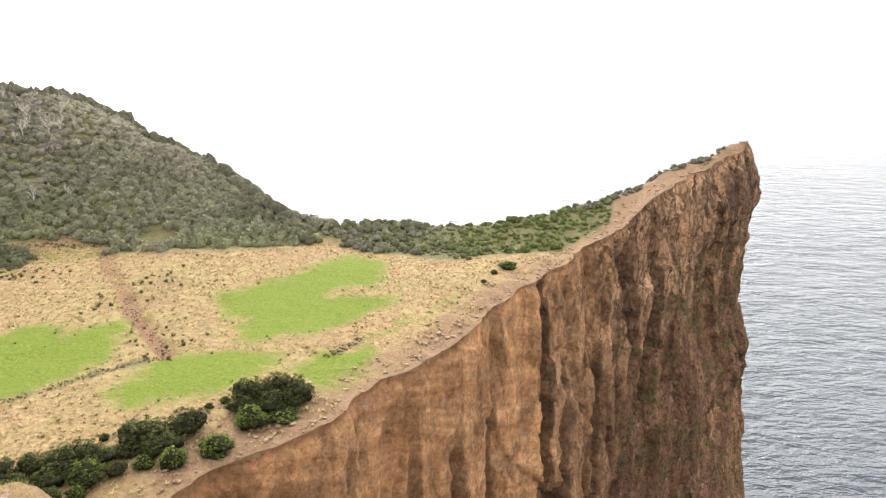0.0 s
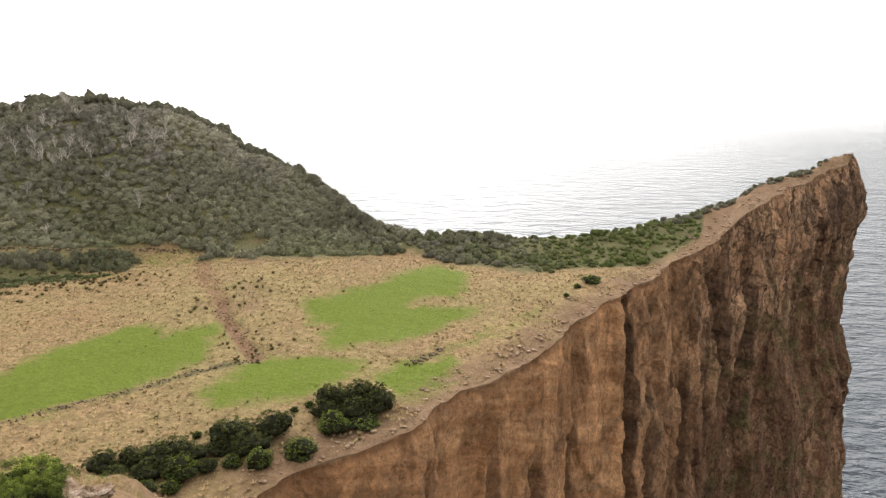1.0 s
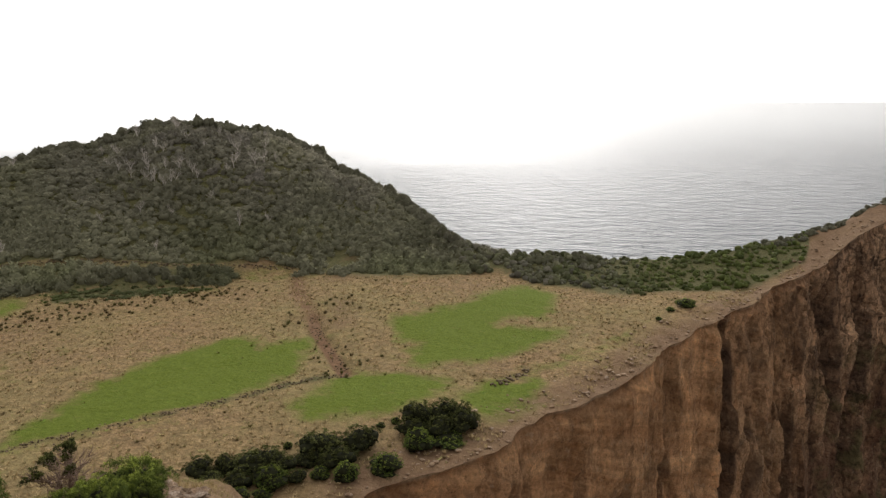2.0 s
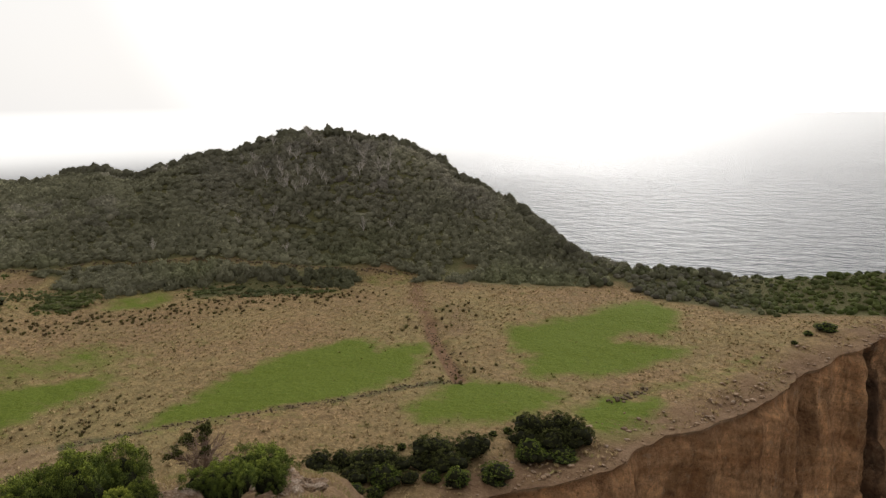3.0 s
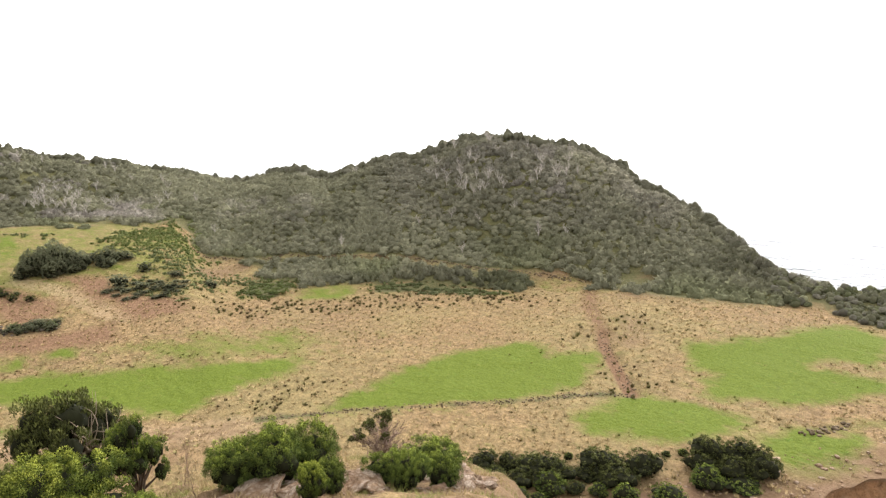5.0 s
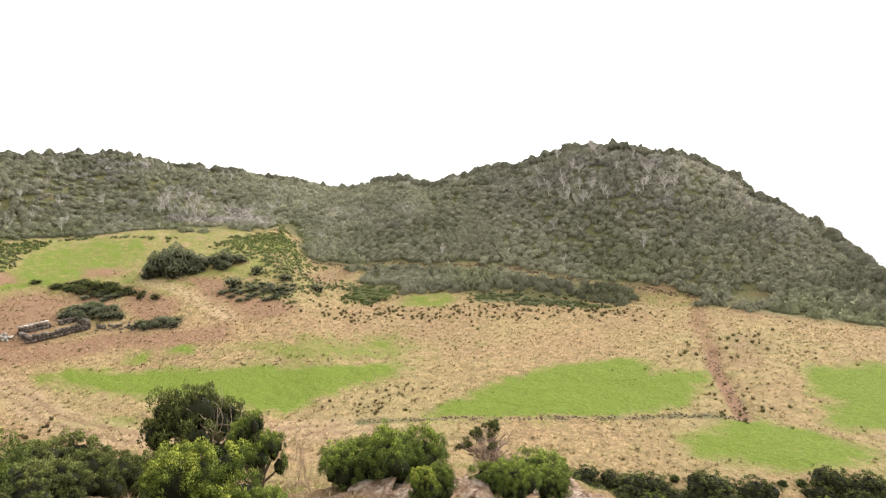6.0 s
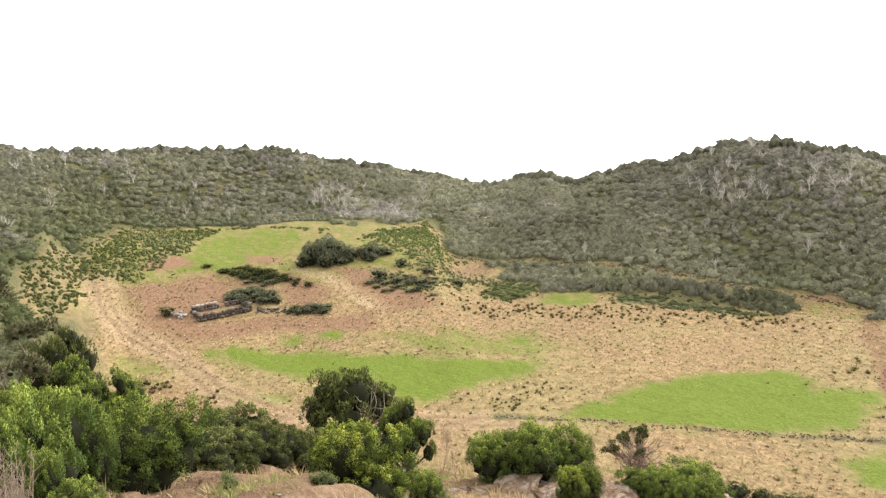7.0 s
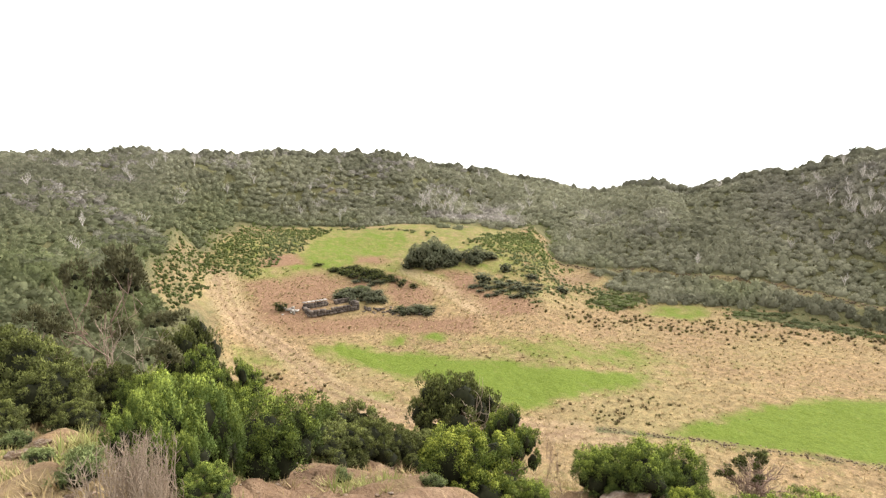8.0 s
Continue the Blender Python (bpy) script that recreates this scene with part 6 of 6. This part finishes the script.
def stone_material(name, tones):
    m, n, l, b = material(name, 0.95, 0.12)
    o = n.new("ShaderNodeNewGeometry").outputs["Random Per Island"]
    g = noise_node(n, l, 3.0, 5, 0.7, place(n))
    c = ramp(n, l, calc(n, l, "ADD", calc(n, l, "MULTIPLY", o, 0.6), calc(n, l, "MULTIPLY", g, 0.4)), list(zip((0.2, 0.6, 0.85), tones)))
    l.new(c, b.inputs["Base Color"])
    bump(n, l, b, g, 0.7, 0.05)
    return m


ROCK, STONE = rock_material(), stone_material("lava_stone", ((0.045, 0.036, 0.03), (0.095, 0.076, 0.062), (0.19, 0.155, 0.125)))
EARTHY_STONE = stone_material("earth_stained_stone", ((0.07, 0.05, 0.03), (0.13, 0.095, 0.06), (0.225, 0.17, 0.115)))
PALE_STONE = stone_material("lichened_stone", ((0.22, 0.20, 0.17), (0.36, 0.33, 0.29), (0.52, 0.49, 0.44)))


def rock_arrays(rng, flat=0.5, cuts=3):
    """A weathered, bedded block: a ball pushed to facets and stepped by its beds."""
    bm = bmesh.new()
    bmesh.ops.create_icosphere(bm, subdivisions=cuts, radius=0.5)
    v = np.array([p.co[:] for p in bm.verts])
    f = np.array([[q.index for q in p.verts] for p in bm.faces])
    bm.free()
    for _ in range(9):
        d = rng.standard_normal(3)
        d /= np.linalg.norm(d)
        h = v @ d
        cut = rng.uniform(0.26, 0.42)
        v = v - np.maximum(h - cut, 0)[:, None] * d
    k = rng.uniform(0, 50)
    v *= (1 + 0.10 * vnoise(v[:, 0] * 6 + k, v[:, 2] * 9 + v[:, 1] * 5, 7) + 0.05 * vnoise(v[:, 1] * 14 + k, v[:, 2] * 22, 8))[:, None]
    step = 0.11
    v[:, 2] = 0.25 * v[:, 2] + 0.75 * np.round(v[:, 2] / step) * step  # worn beds
    v[:, :2] *= (1 + 0.34 * np.round(2 * vnoise(v[:, 2] * 9 + k, 0 * v[:, 0], 12)) / 2)[:, None]
    v[:, 2] += 0.05 * np.round(2.2 * vnoise(v[:, 0] * 4 + k, v[:, 1] * 4, 13)) * (v[:, 2] > 0)  # broken ledges
    v[:, 2] *= flat
    return v, f


def build_rocks():
    rng = np.random.default_rng(120)
    shapes = []
    for k, (flat, label) in enumerate(((0.34, "flat bedded slab of brown rock at the slope's brink"), (0.5, "weathered brown boulder half sunk in dry grass"), (0.42, "pale-capped bedded rock at the slope's brink"))):
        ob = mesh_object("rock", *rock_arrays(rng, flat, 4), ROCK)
        shapes.append(tagged(ob, label, "rock", "rocks of the near slope"))
    spots = [(-13.1, 8.1, 1.9, 0), (-12.6, 8.7, 2.0, 2), (-12.0, 8.6, 1.4, 0), (-13.5, 7.3, 1.3, 2), (-13.6, 9.2, 1.6, 0), (-12.4, 10.3, 1.7, 2), (-13.3, 11.6, 1.7, 0), (-13.2, 12.6, 1.8, 2), (-12.7, 13.3, 1.6, 0), (-13.0, 14.4, 1.5, 1), (-12.9, 11.2, 1.6, 0), (-11.9, 10.9, 1.1, 1), (-11.3, 12.2, 1.3, 2), (-10.9, 13.1, 1.5, 0), (-11.7, 13.9, 1.6, 2), (-12.3, 15.0, 1.7, 1), (-12.2, 15.8, 1.5, 2), (-11.5, 14.7, 1.4, 2),
             (-12.2, 14.7, 0.9, 1), (-13.6, 12.0, 0.9, 1), (-12.9, 16.3, 1.1, 2), (-12.1, 12.4, 0.8, 1), (-10.6, -3.4, 0.6, 1), (-10.9, -3.0, 0.4, 2), (-10.2, -3.9, 0.7, 0), (-7.4, -2.3, 0.22, 1), 
             (-9.9, -0.2, 0.3, 0), (-8.9, -3.3, 0.25, 1), (-12.0, -3.4, 0.5, 0), (-13.2, 6.4, 0.7, 0)]
    used = set()
    for x, y, s, k in spots:
        m = pose(x, y, float(height(x, y)) + 0.01 * s, rng.uniform(-10, 10), rng.uniform(-12, 12), rng.uniform(0, 360)) @ Matrix.Diagonal((0.9 * s, 0.85 * s * rng.uniform(0.6, 0.9), s * 0.8, 1))
        o = shapes[k] if k not in used else copy_thing(shapes[k], m)
        used.add(k)
        o.matrix_basis = m


def box_arrays(rng, lx, ly, lz, soft=0.12):
    """A rough-hewn stone: a box with worn corners, 26 points."""
    v = []
    for i in (-1, 0, 1):
        for j in (-1, 0, 1):
            for k in (-1, 0, 1):
                if i or j or k:
                    n = abs(i) + abs(j) + abs(k)
                    s = {1: 1.0, 2: 1 - soft * 0.5, 3: 1 - soft}[n] * (1 + 0.08 * rng.standard_normal())
                    v.append((i * lx / 2 * s, j * ly / 2 * s, k * lz / 2 * s))
    return np.array(v)


def hull_faces(points):
    bm = bmesh.new()
    for p in points:
        bm.verts.new(p)
    bmesh.ops.convex_hull(bm, input=bm.verts)
    bm.verts.index_update()
    v = np.array([p.co[:] for p in bm.verts])
    f = np.array([[q.index for q in t.verts] for t in bm.faces if len(t.verts) == 3])
    bm.free()
    return v, f


def stone_templates(seed, count=5):
    rng = np.random.default_rng(seed)
    return [hull_faces(box_arrays(rng, 1.0, 0.75, 0.65, 0.22)) for _ in range(count)]


STONES = stone_templates(130)


def stone_run(rng, pts, width, tall, size, share=1.0):
    """Places for loose stones heaped along a line."""
    x, y, z, w, h = [], [], [], [], []
    for (x0, y0), (x1, y1) in zip(pts, pts[1:]):
        n = int(math.hypot(x1 - x0, y1 - y0) / size * 2.6 * share * max(1, tall / size))
        for _ in range(n):
            u, side = rng.uniform(), rng.standard_normal() * width * 0.35
            d = math.hypot(x1 - x0, y1 - y0)
            px, py = x0 + (x1 - x0) * u - (y1 - y0) / d * side, y0 + (y1 - y0) * u + (x1 - x0) / d * side
            lift = max(0.0, tall * (1 - abs(side) / (width * 0.6))) * rng.uniform(0, 1)
            x.append(px), y.append(py), z.append(float(height(px, py)) + lift), w.append(size * rng.uniform(0.6, 1.4)), h.append(size * rng.uniform(0.6, 1.2))
    return tuple(np.array(a) for a in (x, y, z, w, h)) + (rng.uniform(0, 6.28, len(x)),)


def build_walls():
    rng = np.random.default_rng(133)
    strew("stone_wall", STONES, stone_run(rng, MEADOW_WALL, 1.0, 0.12, 0.16, 0.55), EARTHY_STONE, "low tumbled dry-stone wall across the meadow, grown over with grass", "wall")
    strew("stone_wall", STONES, stone_run(rng, HILL_WALL, 0.8, 0.3, 0.3, 0.6), EARTHY_STONE, "dry-stone wall along the foot of the heath hill", "wall")
    strew("stony_bank", STONES, stone_run(rng, DITCH, 1.5, 0.02, 0.17, 0.35), EARTHY_STONE, "strip of bare earth and loose stones across the meadow", "bank")


def build_ruin():
    """A roofless hut of dark field stone, one long side towards the meadow."""
    rng = np.random.default_rng(137)
    hut = thing("ruined_hut", "roofless ruined hut of dark lava stone in brown grass", "ruin")
    cx, cy, turn = -98.7, 19.2, radians(97)
    c, s = math.cos(turn), math.sin(turn)
    z0 = float(height(cx, cy)) - 0.2
    hut.matrix_basis = Matrix.Translation((cx, cy, z0))
    long, deep = 7.2, 3.3
    corners = [(-long / 2, -deep / 2), (long / 2, -deep / 2), (long / 2, deep / 2), (-long / 2, deep / 2)]
    for k, tall in enumerate((0.8, 1.1, 1.35, 1.0)):
        (x0, y0), (x1, y1) = corners[k], corners[(k + 1) % 4]
        d = math.hypot(x1 - x0, y1 - y0)
        verts, faces, n = [], [], 0
        z = 0.15
        while z < tall:
            u = rng.uniform(0, 0.2)
            while u < d:
                w = rng.uniform(0.35, 0.7)
                door = k == 2 and 2.6 < u < 3.5
                if not door and z < tall * (0.9 + 0.12 * math.sin(u * 1.7 + k)) + 0.1:
                    tv, tf = STONES[rng.integers(len(STONES))]
                    px, py = x0 + (x1 - x0) * u / d, y0 + (y1 - y0) * u / d
                    a = math.atan2(y1 - y0, x1 - x0)
                    q = tv * (w * 1.06, 0.78, 0.52)
                    q = np.stack([q[:, 0] * math.cos(a) - q[:, 1] * math.sin(a) + px, q[:, 0] * math.sin(a) + q[:, 1] * math.cos(a) + py, q[:, 2] + z], 1)
                    q = np.stack([q[:, 0] * c - q[:, 1] * s, q[:, 0] * s + q[:, 1] * c, q[:, 2]], 1)
                    verts.append(q), faces.append(tf + n)
                    n += len(q)
                u += w * 0.92
            z += 0.30
        tagged(part("wall", (np.concatenate(verts), np.concatenate(faces)), STONE, hut), kind="stuff")
    caps, faces, n = [], [], 0
    for u in np.arange(-3.4, -0.2, 0.62):  # flat pale stones still lying on the rear wall
        tv, tf = STONES[rng.integers(len(STONES))]
        q = tv * (0.62, 0.7, 0.2) + (u, deep / 2, 1.45)
        caps.append(np.stack([q[:, 0] * c - q[:, 1] * s, q[:, 0] * s + q[:, 1] * c, q[:, 2]], 1)), faces.append(tf + n)
        n += len(q)
    part("coping", (np.concatenate(caps), np.concatenate(faces)), PALE_STONE, hut, "pale lichened coping stones")
    rub = stone_run(rng, [(-97.6, 23.6), (-96.4, 25.6), (-94.4, 28.4), (-91.6, 32.8)], 1.8, 0.35, 0.42)
    strew("rubble", STONES, rub, STONE, "fallen dark stones in front of the ruined hut", "rubble")
    rub = stone_run(rng, [(-99.6, 12.6), (-98.8, 14.2)], 1.5, 0.9, 0.5)
    strew("rubble", STONES, rub, PALE_STONE, "heap of pale and dark stones beside the ruined hut", "rubble")


def build_near_stones():
    """Clods and small stones lying on the bare parts of the near slope."""
    rng = np.random.default_rng(141)
    n = 2600
    b, r = np.radians(rng.uniform(34, 112, n)), rng.uniform(5, 24, n)
    x, y = -np.sin(b) * r, np.cos(b) * r
    ok = (cover(x, y)[1] + 0.3 * vnoise(x / 1.5, y / 1.5, 143) > 0.5) & ~in_polygon(x, y, COVE)
    x, y = x[ok], y[ok]
    size = 0.015 + 0.06 * rng.uniform(size=len(x)) ** 3
    strew("loose_stones", STONES, (x, y, height(x, y) + 0.03, size * 1.3, size, rng.uniform(0, 6.28, len(x))), ROCK, "small brown stones and clods on bare soil", "stones")


def build_brink_stones():
    """Loose stones and crumbling crust along the cliff's brink."""
    rng = np.random.default_rng(145)
    k = rng.integers(0, len(EDGE), 2600)
    back = 0.3 + 5.5 * rng.uniform(size=len(k)) ** 1.6
    x, y = EDGE[k, 0] - EDGE_OUT[k, 0] * back, EDGE[k, 1] - EDGE_OUT[k, 1] * back
    x, y = x + 0.3 * rng.standard_normal(len(k)), y + 0.3 * rng.standard_normal(len(k))
    r = np.hypot(x, y)
    ok = (r > 36) & (r < 160) & ~in_polygon(x, y, COVE) & (y > 30)
    x, y = x[ok], y[ok]
    size = 0.10 + 0.35 * rng.uniform(size=len(x)) ** 4
    strew("loose_stones", STONES, (x, y, height(x, y) + 0.04, size * 1.3, size * 0.8, rng.uniform(0, 6.28, len(x))), ROCK, "crumbled brown stones along the brink of the cliff", "stones")


build_rocks()
strew("earth_step", STONES, stone_run(np.random.default_rng(150), [(-11.2, 61.2), (-10.1, 63.1), (-9.3, 64.1), (-8.6, 66.0)], 0.9, 0.25, 0.32), EARTHY_STONE, "crumbling step of dark earth in the meadow", "bank")
build_brink_stones()
build_near_stones()
build_walls()
build_ruin()
